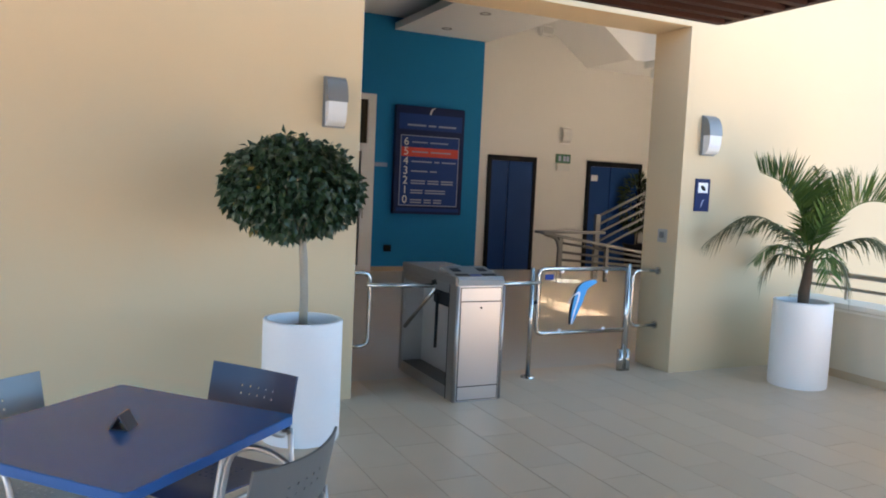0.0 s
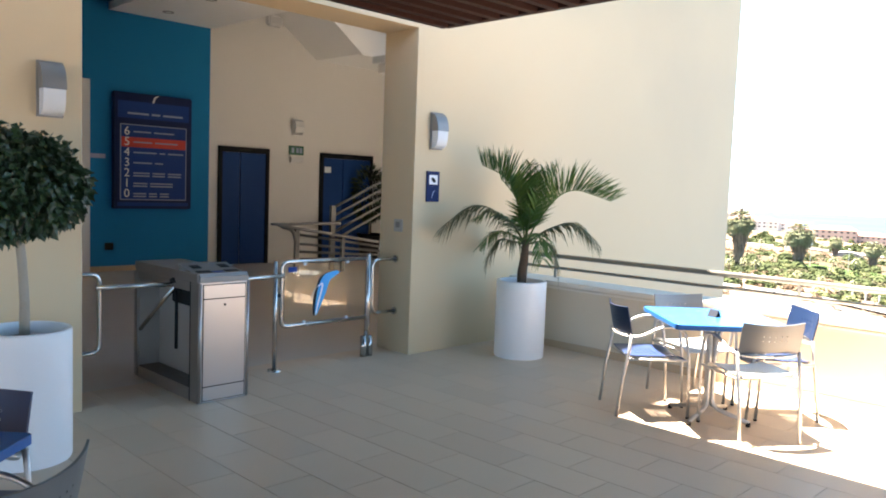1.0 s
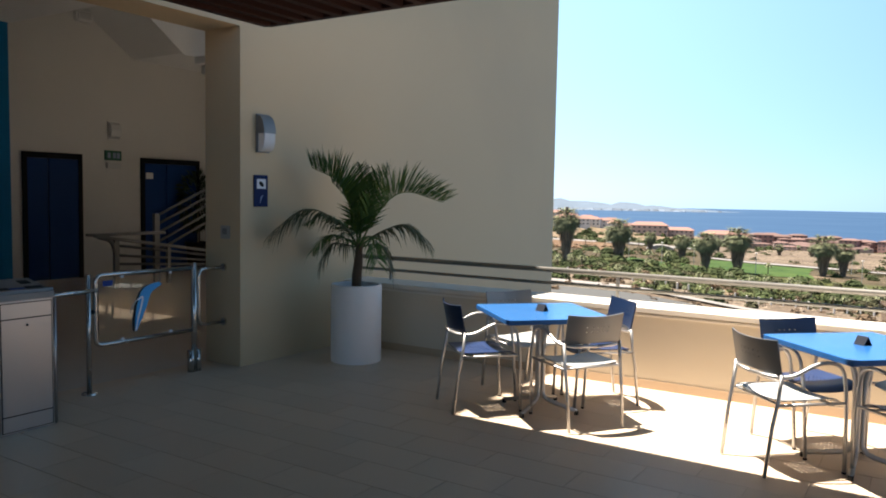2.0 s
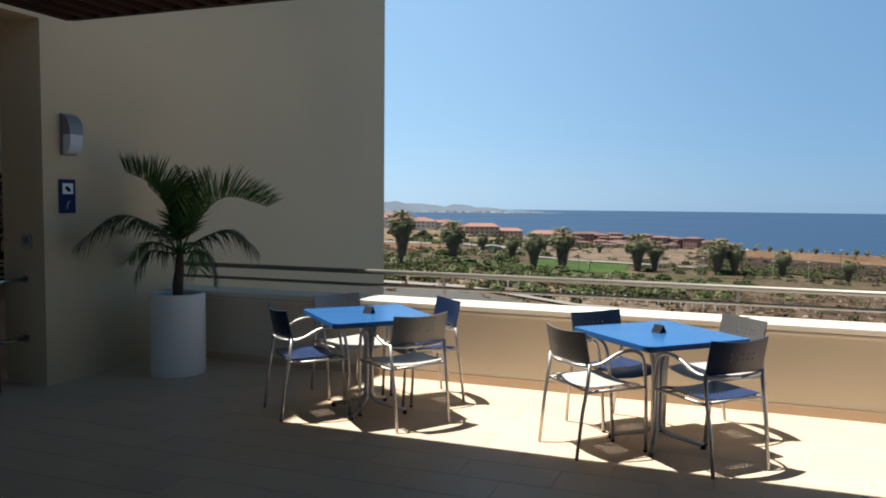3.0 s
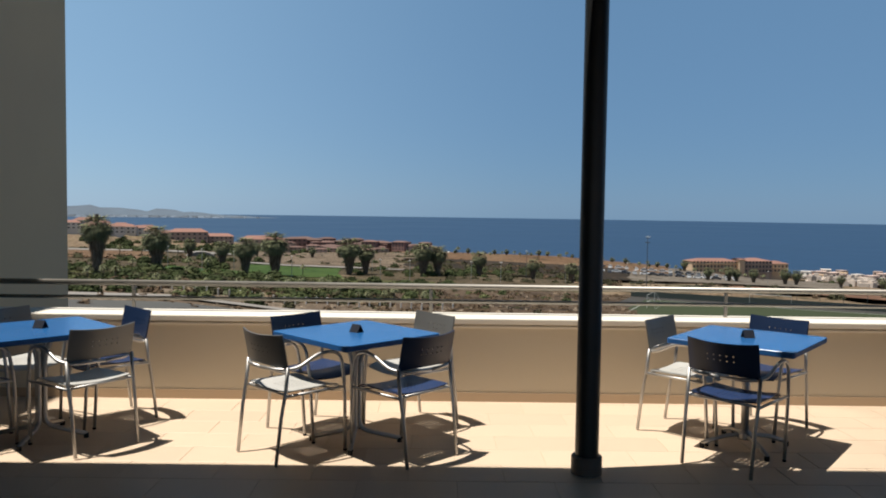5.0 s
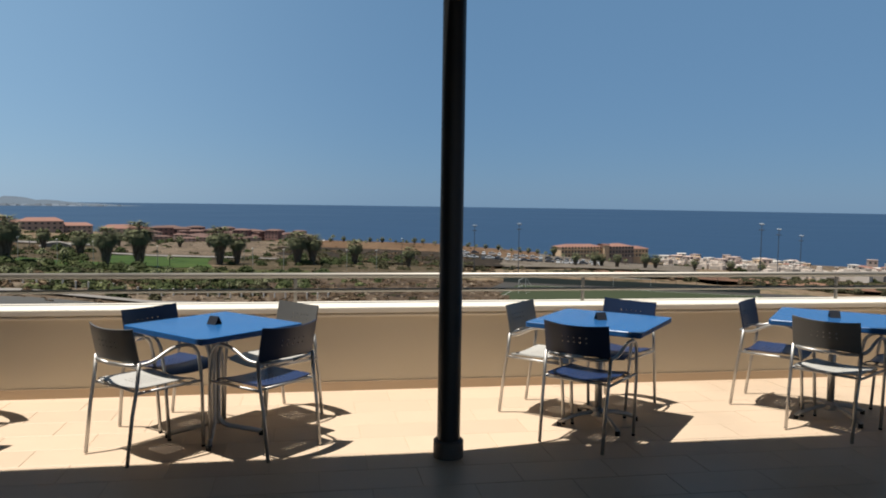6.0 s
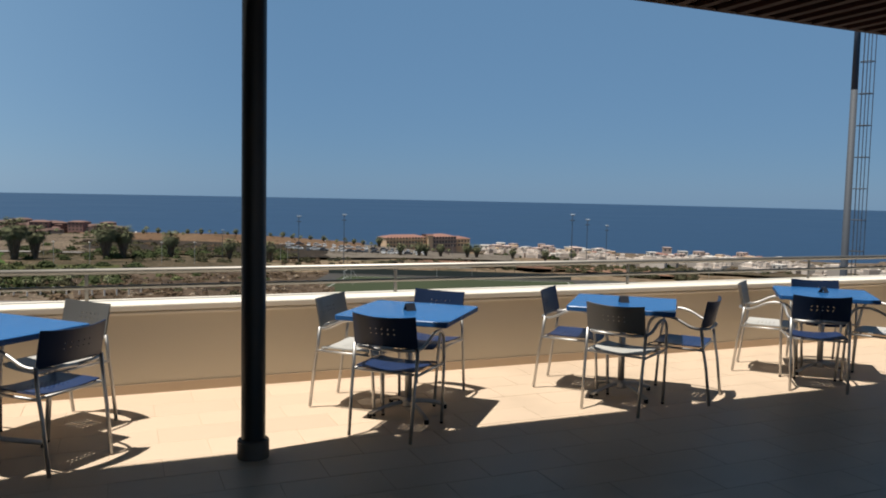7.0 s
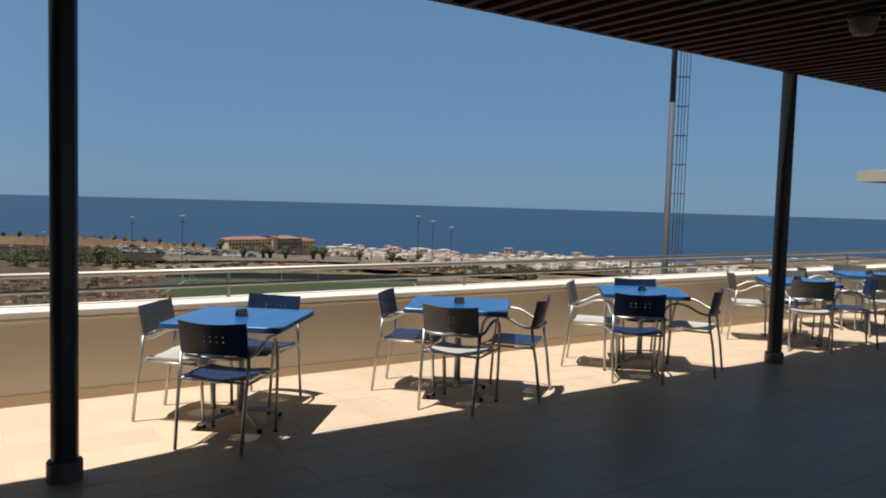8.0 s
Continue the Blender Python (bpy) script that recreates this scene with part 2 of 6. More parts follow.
box(12.0, WALL_END - 0.3, FACE_Y + WALL_D, 10.6, 7.6, 8.0, 0, bm)
box(12.0, WALL_END - 0.3, 13.0, LOBBY_Y, 7.6, 8.0, 0, bm)
structure("ceiling_stairwell", bm, WHITE, "white stairwell ceiling round an unseen opening added to light the lobby")
structure("wall_stairwell", box(9.6, 9.9, FACE_Y + WALL_D, LOBBY_Y, LOBBY_TOP + 0.3, 8.0), WALL_IN, "pale plaster wall over the lobby ceiling")

# parapet with its coping
parapet = structure("parapet", box(PARAPET_X, PARAPET_X + 0.30, SOUTH, FACE_Y, -3.0, 0.640), PARAPET, "cream rendered parapet wall")
structure("coping", box(PARAPET_X - 0.035, PARAPET_X + 0.36, SOUTH, FACE_Y, 0.640, 0.684, 0.005), CAP, "white concrete coping on the parapet")
structure("trim_drip", box(PARAPET_X - 0.018, PARAPET_X - 0.001, SOUTH, FACE_Y, 0.606, 0.628, 0.004), CAP, "thin white drip moulding under the coping")
structure("baseboard", box(PARAPET_X - 0.012, PARAPET_X, SOUTH, FACE_Y, 0.0, 0.075), SKIRT, "beige tile skirting")

rail = thing("handrail")
RAIL_X = PARAPET_X + 0.26
part("top_rail", tube([(RAIL_X, FACE_Y, 0.915), (RAIL_X, SOUTH, 0.915)], 0.024, 12), RAIL_STEEL, rail, smooth=True)
part("middle_rail", tube([(RAIL_X, FACE_Y, 0.790), (RAIL_X, SOUTH, 0.790)], 0.016, 10), RAIL_STEEL, rail, smooth=True)
for k in range(12):
    y = 6.03 - k * 2.51
    part("post", box(RAIL_X - 0.010, RAIL_X + 0.010, y - 0.014, y + 0.014, 0.683, 0.90, 0.003), RAIL_STEEL, rail)
tagged(rail, "dull steel tube handrail with two rails on the coping", "handrail")

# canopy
# the west end runs on unseen to -2.4 to cut light into the shade
structure("ceiling", box(-2.4, 7.34, SOUTH, 5.75, CANOPY_Z + 0.10, CANOPY_Z + 0.30), DARK, "canopy deck over slats, near-black for the shade in the gaps")
canopy = thing("canopy_slats")
slat_mesh = None
k = 0
y = 5.72
while y > SOUTH:
    ob = None
    if slat_mesh is None:
        ob = link_mesh("slat", box(-2.4, 7.338, -0.032, 0.032, CANOPY_Z, CANOPY_Z + 0.09), SLAT)
        slat_mesh = ob.data
    else:
        ob = new("slat", slat_mesh)
    ob.location = (0, y, 0)
    ob.parent = canopy
    y -= 0.185
tagged(canopy, "dark stained timber slats under the canopy", "ceiling slats")
structure("fascia", box(7.34, 7.40, SOUTH, 5.75, CANOPY_Z + 0.012, CANOPY_Z + 0.34), SLAT, "dark canopy edge board")


def column(x, y):
    c = thing("column", pose(x, y, 0))
    part("shaft", lathe([(0.0, 0.0), (0.070, 0.0), (0.070, CANOPY_Z + 0.05), (0.0, CANOPY_Z + 0.05)], 32), COLUMN, c, smooth="sharp")
    part("collar", lathe([(0.069, 0.0), (0.092, 0.0), (0.092, 0.10), (0.086, 0.108), (0.069, 0.11)], 32), COLLAR, c)
    return tagged(c, "dark grey painted round steel canopy column", "column", "canopy columns")


for y in (0.055, -6.55, -13.15, -19.75):
    column(7.48, y)


# ---------------------------------------------------------------- tables and chairs
def rounded_slab(w, d, z0, z1, r, chamfer=0.006):
    """A slab with rounded corners and eased edges."""
    own = bmesh.new()
    loop = []
    for cx, cy, a0 in ((w / 2 - r, d / 2 - r, 0), (-w / 2 + r, d / 2 - r, 90), (-w / 2 + r, -d / 2 + r, 180), (w / 2 - r, -d / 2 + r, 270)):
        for k in range(7):
            a = radians(a0 + 15 * k)
            loop.append((cx, cy, math.cos(a), math.sin(a)))
    rings = []
    for z, inset in ((z0, chamfer * 2.2), (z0 + chamfer * 1.5, 0), (z1 - chamfer, 0), (z1, chamfer)):
        rings.append([own.verts.new((cx + ca * (r - inset), cy + sa * (r - inset), z)) for cx, cy, ca, sa in loop])
    n = len(loop)
    for p, q in zip(rings, rings[1:]):
        for k in range(n):
            own.faces.new((p[k], p[(k + 1) % n], q[(k + 1) % n], q[k]))
    own.faces.new(rings[0][::-1])
    own.faces.new(rings[-1])
    return own


def perforated(us, vs, holes, shape, thick):
    """A sheet over the breaks us, vs, with the cells in holes left open; shape gives each point's place."""
    own = bmesh.new()
    grid = [[own.verts.new(shape(u, v)) for v in vs] for u in us]
    for i in range(len(us) - 1):
        for j in range(len(vs) - 1):
            if (i, j) not in holes:
                own.faces.new((grid[i][j], grid[i + 1][j], grid[i + 1][j + 1], grid[i][j + 1]))
    bmesh.ops.recalc_face_normals(own, faces=own.faces[:])
    bmesh.ops.solidify(own, geom=own.faces[:], thickness=thick)
    return own


def breaks(start, end, count, hole, first, last, margins):
    """Breaks along a side with count holes between first and last; also gives the index of each hole's cell."""
    out = [start] + [m for m in margins if m < first]
    idx = []
    for k in range(count):
        c = first + (last - first) * k / max(1, count - 1)
        idx.append(len(out))
        out += [c - hole / 2, c + hole / 2]
    return out + [m for m in margins if m > last] + [end], idx


def table(pole=False):
    t = thing("cafe_table")
    top = part("tabletop", rounded_slab(0.80, 0.80, 0.703, 0.74, 0.022, 0.003), TABLE_BLUE, t)
    top.data.materials.append(EDGE_BLUE)
    for p in top.data.polygons:
        if abs(p.normal.z) < 0.5:
            p.material_index = 1
    part("top_bracket", box(-0.16, 0.16, -0.16, 0.16, 0.690, 0.7035, 0.003), PLASTIC_BLACK, t)
    if pole:
        part("pole", tube([(0, 0, 0.07), (0, 0, 0.69)], 0.026, 16), ALU, t, smooth=True)
        part("hub", lathe([(0.0, 0.055), (0.045, 0.055), (0.05, 0.065), (0.05, 0.095), (0.03, 0.115), (0.0, 0.115)], 20), ALU, t)
    for k in range(4):
        a = radians(45 + 90 * k)
        c, d = math.cos(a), math.sin(a)
        if pole:
            leg = part("foot_arm", tube(rounded([(0.03 * c, 0.03 * d, 0.085), (0.16 * c, 0.16 * d, 0.075), (0.30 * c, 0.30 * d, 0.028)], 0.08, 5), 0.015, 8), ALU, t, smooth=True)
        else:
            line = rounded([(0.085 * c, 0.085 * d, 0.695), (0.026 * c, 0.026 * d, 0.56), (0.024 * c, 0.024 * d, 0.085), (0.30 * c, 0.30 * d, 0.026)], 0.07, 6)
            leg = part("leg", tube(line, 0.0155, 10), ALU, t, smooth=True)
        part("glide", tube([(0.296 * c, 0.296 * d, 0.0), (0.296 * c, 0.296 * d, 0.03)], 0.0165, 10), PLASTIC_BLACK, leg)
    return tagged(t, "square cafe table with glossy blue top on " + ("an aluminium pole" if pole else "bent aluminium legs"), "table", "cafe tables")


def chair(paint, seat_paint, word):
    c = thing("cafe_chair")
    us, ui = breaks(-0.215, 0.215, 6, 0.010, -0.0775, 0.0775, [-0.195, -0.16, -0.12, 0.12, 0.16, 0.195])
    vs, vi = breaks(-0.20, 0.215, 5, 0.010, -0.10, 0.03, [-0.16, 0.07, 0.10, 0.13, 0.15, 0.17, 0.19, 0.205])
    part("seat", perforated(us, vs, {(i, j) for i in ui for j in vi}, lambda u, v: (u * (1 - 0.10 * max(0, v) / 0.215), v, 0.452 - 0.014 * (1 - (u / 0.215) ** 2) - (0.03 * ((v - 0.13) / 0.085) ** 2 if v > 0.13 else 0)), 0.007), seat_paint, c, smooth="sharp")
    us, ui = breaks(-0.222, 0.222, 5, 0.0095, -0.082, 0.082, [-0.20, -0.16, -0.12, 0.12, 0.16, 0.20])
    vs, vi = breaks(0.588, 0.80, 2, 0.0095, 0.680, 0.715, [0.62, 0.65, 0.745, 0.775])
    part("backrest", perforated(us, vs, {(i, j) for i in ui for j in vi}, lambda u, v: (u, -0.205 - 0.045 * (1 - (u / 0.222) ** 2) - 0.20 * (v - 0.588), v - 0.012 * (1 - (u / 0.222) ** 2) * (v - 0.694) / 0.106), 0.008), paint, c, smooth="sharp")
    for sx in (-1, 1):
        part("rear_leg", tube([(sx * 0.215, -0.285, 0.008), (sx * 0.218, -0.25, 0.30), (sx * 0.222, -0.222, 0.45), (sx * 0.222, -0.205, 0.60)], 0.0115, 8), ALU, c, smooth=True)
        arm = [(sx * 0.222, 0.235, 0.008), (sx * 0.238, 0.215, 0.44), (sx * 0.246, 0.175, 0.655), (sx * 0.248, 0.02, 0.675), (sx * 0.234, -0.15, 0.585), (sx * 0.17, -0.245, 0.583), (0, -0.258, 0.580)]
        part("armrest", tube(rounded(arm, 0.10, 6), 0.0115, 8), ALU, c, smooth=True)
        part("seat_rail", tube([(sx * 0.225, -0.228, 0.425), (sx * 0.236, 0.21, 0.425)], 0.009, 8), ALU, c, smooth=True)
        part("glide", tube([(sx * 0.222, 0.235, 0.0), (sx * 0.222, 0.235, 0.013)], 0.0125, 8), PLASTIC_BLACK, c)
    part("cross_rail", tube([(-0.225, -0.20, 0.425), (0.225, -0.20, 0.425)], 0.009, 8), ALU, c, smooth=True)
    part("cross_rail", tube([(-0.232, 0.13, 0.418), (0.232, 0.13, 0.418)], 0.009, 8), ALU, c, smooth=True)
    return tagged(c, f"aluminium armchair with perforated {word} seat and back", "chair", "cafe chairs")


def menu_holder():
    h = thing("menu_holder")
    fold = [(-0.034, 0.0), (-0.030, 0.0), (0.0, 0.046), (0.030, 0.0), (0.034, 0.0), (0.003, 0.051), (-0.003, 0.051)]
    part("folded_sheet", side_profile(fold, -0.036, 0.036), HOLDER, h)
    part("base_panel", box(-0.034, 0.034, -0.028, 0.028, 0.0, 0.003), HOLDER, h)
    return tagged(h, "small dark folded metal holder on a table", "menu holder", "menu holders")


HOLDER = material("dark_metal", (0.030, 0.034, 0.045), 0.30, metal=0.2, vary=0.1)
TABLES = [(3.05, 3.84, 43), (8.07, 3.61, 46), (8.06, 1.50, 44), (8.03, -1.12, 50), (7.98, -2.91, 50), (8.04, -5.15, 48), (8.05, -7.85, 44), (8.2, -9.8, 46)]
first_table, first_holder, pole_table = table(), menu_holder(), None
for k, (x, y, a) in enumerate(TABLES):
    if k == 0:
        first_table.matrix_basis, first_holder.matrix_basis = pose(x, y, 0, 0, 0, a), pose(x, y, 0.741, 0, 0, a + 20)
    else:
        if k < 3:
            copy_thing(first_table, pose(x, y, 0, 0, 0, a))
        elif pole_table is None:
            pole_table = table(True)
            pole_table.matrix_basis = pose(x, y, 0, 0, 0, a)
        else:
            copy_thing(pole_table, pose(x, y, 0, 0, 0, a))
        copy_thing(first_holder, pose(x, y, 0.741, 0, 0, a + (35 * k) % 60))

# seat centre, turn (0: facing along y; 225: towards +x and -y; 45: towards -x and +y) and colour
CHAIRS = [
    (3.37, 4.14, 127, "b"), (2.78, 4.12, 222, "g"), (3.33, 3.50, 43, "g"),
    (7.88, 4.01, 229, "b"), (7.95, 3.28, 325, "g"), (8.51, 3.37, 45, "b"), (8.46, 3.95, 150, "g"),
    (7.85, 1.87, 225, "g"), (7.83, 1.18, 315, "b"), (8.32, 1.80, 138, "b"), (8.45, 1.16, 40, "g"),
    (8.36, -0.85, 137, "g"), (7.71, -0.93, 226, "b"), (8.45, -1.40, 40, "b"),
    (8.33, -2.70, 134, "b"), (7.69, -2.73, 213, "g"), (7.80, -3.33, 307, "b"),
    (8.26, -4.75, 130, "g"), (7.70, -4.68, 231, "b"), (7.63, -5.37, 298, "g"), (8.28, -5.42, 58, "b"),
    (8.48, -7.60, 135, "g"), (7.78, -7.62, 222, "g"), (7.65, -8.25, 312, "b"), (8.40, -8.30, 45, "g"),
    (8.62, -9.35, 135, "b"), (7.85, -9.45, 225, "g"), (7.82, -10.18, 315, "b"), (8.6, -10.2, 45, "g"),
]
made = {}
for x, y, a, c in CHAIRS:
    if c in made:
        copy_thing(made[c], pose(x, y, 0, 0, 0, a))
    else:
        made[c] = chair(BACK_BLUE_SHADED, SEAT_BLUE, "navy blue") if c == "b" else chair(BACK_GREY_SHADED, SEAT_GREY, "silver grey")
        made[c].matrix_basis = pose(x, y, 0, 0, 0, a)


# ---------------------------------------------------------------- planters
def planter(x, y, r=0.24, h=0.735):
    p = thing("planter", pose(x, y, 0))
    part("pot", lathe([(0.0, 0.0), (r * 0.975, 0.0), (r, 0.015), (r, h - 0.008), (r - 0.006, h), (r - 0.026, h), (r - 0.03, h - 0.008), (r - 0.03, h - 0.09), (0.0, h - 0.09)], 64), POT, p, smooth="sharp")
    bm = lathe([(r - 0.031, h - 0.075), (r * 0.6, h - 0.065), (0.0, h - 0.06)], 28)
    for v in bm.verts:
        v.co.z += 0.012 * noise.noise(v.co * 14)
    part("soil", bm, SOIL, p, "dark crumbly potting soil")
    return tagged(p, "tall white cylindrical planter on the tiles", "planter", "white planters")


POT_L, POT_R = Vector((4.15, 5.72, 0.68)), Vector((8.555, 5.78, 0.68))
planter(POT_L.x, POT_L.y)
planter(POT_R.x, POT_R.y, 0.24)

BARK_PALE = material("pale_bark", (0.33, 0.29, 0.23), 0.85, vary=0.2, scale=8, fine=60, bump=0.5)
LEAF_DARK = material("ficus_leaf", (0.020, 0.046, 0.016), 0.42, vary=0.35, scale=9, fine=60, bump=0.1)
LEAF_YELLOW = material("old_ficus_leaf", (0.22, 0.16, 0.03), 0.5, vary=0.3, scale=9)
FROND = material("palm_frond", (0.0562, 0.1013, 0.0195), 0.6, vary=0.3, scale=6, fine=60, bump=0.1, spec=0.2)
FROND_DRY = material("dry_palm_frond", (0.072, 0.074, 0.030), 0.7, vary=0.3, scale=6, fine=60, bump=0.1, spec=0.2)
PALM_BARK = material("palm_bark", (0.085, 0.055, 0.035), 0.85, vary=0.3, scale=12, fine=60, bump=0.7)


def leaf_into(verts, faces, p, out, length, width, rnd):
    """One folded leaf of six points at p, pointing along out."""
    d = out.normalized()
    side = d.cross(Vector((rnd.uniform(-1, 1), rnd.uniform(-1, 1), rnd.uniform(-0.4, 1)))).normalized()
    up = side.cross(d)
    b = len(verts)
    verts += [p, p + d * length * 0.45 + side * width / 2 + up * width * 0.16, p + d * length + up * width * -0.25, p + d * length * 0.45 - side * width / 2 + up * width * 0.16, p + d * length * 0.5]
    faces += [(b, b + 1, b + 4), (b + 1, b + 2, b + 4), (b + 2, b + 3, b + 4), (b + 3, b, b + 4)]


def raw_part(name, verts, faces, mat, parent, label=""):
    me = bpy.data.meshes.new(name)
    me.from_pydata([tuple(v) for v in verts], [], faces)
    me.materials.append(mat)
    ob = new(name, me)
    ob.parent = parent
    if label:
        ob["label"] = label
    return ob


def ficus(base):
    rnd = random.Random(5)
    t = thing("ficus_tree", Matrix.Translation(base))
    part("trunk", tube([(0, 0, -0.02), (0.002, 0.002, 0.2), (-0.008, 0.005, 0.42), (-0.03, 0.012, 0.66)], 0.02, 10, radii=[0.028, 0.025, 0.024, 0.022]), BARK_PALE, t, smooth=True)
    bm = bmesh.new()
    for k in range(14):
        a, e = rnd.uniform(0, math.tau), rnd.uniform(0.15, 1.3)
        d = Vector((math.cos(a) * math.cos(e), math.sin(a) * math.cos(e), math.sin(e)))
        tube([(-0.05, 0.02, 0.58), tuple(Vector((-0.06, 0.025, 0.64)) + d * 0.14), tuple(Vector((-0.075, 0.03, 0.68)) + d * 0.30)], 0.006, 5, bm, radii=[0.011, 0.007, 0.003])
    part("branchwork", bm, BARK_PALE, t)
    verts, faces, oldv, oldf = [], [], [], []
    c = Vector((-0.085, 0.036, 0.83))
    count = 0
    while count < 4800:
        d = Vector((rnd.gauss(0, 1), rnd.gauss(0, 1), rnd.gauss(0, 1))).normalized()
        lump = 1 + 0.13 * noise.noise(d * 2.2 + Vector((3, 1, 0))) + 0.07 * noise.noise(d * 6)
        depth = rnd.random() ** 0.45
        r = (0.55 + 0.45 * depth) * lump
        p = c + Vector((d.x * 0.40 * r, d.y * 0.40 * r, d.z * (0.33 if d.z > 0 else 0.29) * r))
        if d.z < -0.45 and rnd.random() < 0.55:
            continue
        count += 1
        out = d * 0.55 + Vector((rnd.gauss(0, 0.5), rnd.gauss(0, 0.5), rnd.gauss(-0.85, 0.4)))
        old = rnd.random() < 0.012
        leaf_into(oldv if old else verts, oldf if old else faces, p, out, rnd.uniform(0.045, 0.068), rnd.uniform(0.032, 0.044), rnd)
    raw_part("crown", verts, faces, LEAF_DARK, t, "dense dark green clipped leaves")
    raw_part("old_leaves", oldv, oldf, LEAF_YELLOW, t, "few yellowed leaves")
    return tagged(t, "clipped ball-headed ficus tree on a bare pale stem", "potted tree")


def palm_frond(t, line, leaflet, mat, rnd, droop=0.35, pairs=34, rise=0.25):
    """One feather leaf: a rib along the line and two rows of drooping leaflets."""
    pts = [Vector(p) for p in rounded(line, 0.5, 14)]
    dist = [0.0]
    for p, q in zip(pts, pts[1:]):
        dist.append(dist[-1] + (q - p).length)
    total = dist[-1]

    def along(s):
        for i in range(len(pts) - 1):
            if dist[i + 1] >= s * total - 1e-9:
                f = (s * total - dist[i]) / max(1e-9, dist[i + 1] - dist[i])
                return pts[i].lerp(pts[i + 1], f), (pts[i + 1] - pts[i]).normalized()
        return pts[-1], (pts[-1] - pts[-2]).normalized()

    rib = part("frond", tube(pts, 0.005, 5, radii=[0.010 - 0.008 * d / total for d in dist]), mat, t)
    verts, faces = [], []
    for k in range(pairs):
        s = 0.16 + 0.84 * k / (pairs - 1)
        p, d = along(min(s, 0.999))
        side = d.cross(Vector((0, 0, 1)))
        side = side.normalized() if side.length > 0.05 else Vector((1, 0, 0))
        up = side.cross(d)
        ln = leaflet * rnd.uniform(0.85, 1.15) * (0.45 + 0.55 * math.sin(math.pi * min(1, 0.12 + s * 0.82))) * rnd.uniform(0.85, 1.1)
        for sx in (-1, 1):
            if rnd.random() < 0.06:
                continue
            dirn = (side * sx * (0.95 - 0.35 * min(1, rise)) + d * (0.50 + 0.45 * s) * (0.7 if rise > 0.5 else 1) + up * rise * rnd.uniform(0.8, 1.2)).normalized()
            w = 0.0068 * (0.7 + 0.5 * math.sin(math.pi * s))
            across = dirn.cross(up).normalized() * w
            if rise > 0.5:
                across = (across.normalized() + Vector((rnd.gauss(0, 0.5), rnd.gauss(0, 0.5), rnd.gauss(0, 0.3)))).normalized() * w
            b = len(verts)
            sag = rnd.uniform(0.3, 1.4)
            low = p + dirn * ln * 0.3 + Vector((0, 0, -droop * ln * 0.06 * sag))
            mid = p + dirn * ln * 0.66 + Vector((0, 0, -droop * ln * 0.30 * sag))
            tip = p + dirn * ln * 0.95 + Vector((0, 0, -droop * ln * 0.75 * sag))
            verts += [p - across * 0.4, p + across * 0.4, low - across, low + across, mid - across * 0.8, mid + across * 0.8, tip]
            faces += [(b, b + 1, b + 3, b + 2), (b + 2, b + 3, b + 5, b + 4), (b + 4, b + 5, b + 6)]
    raw_part("feather", verts, faces, mat, rib)


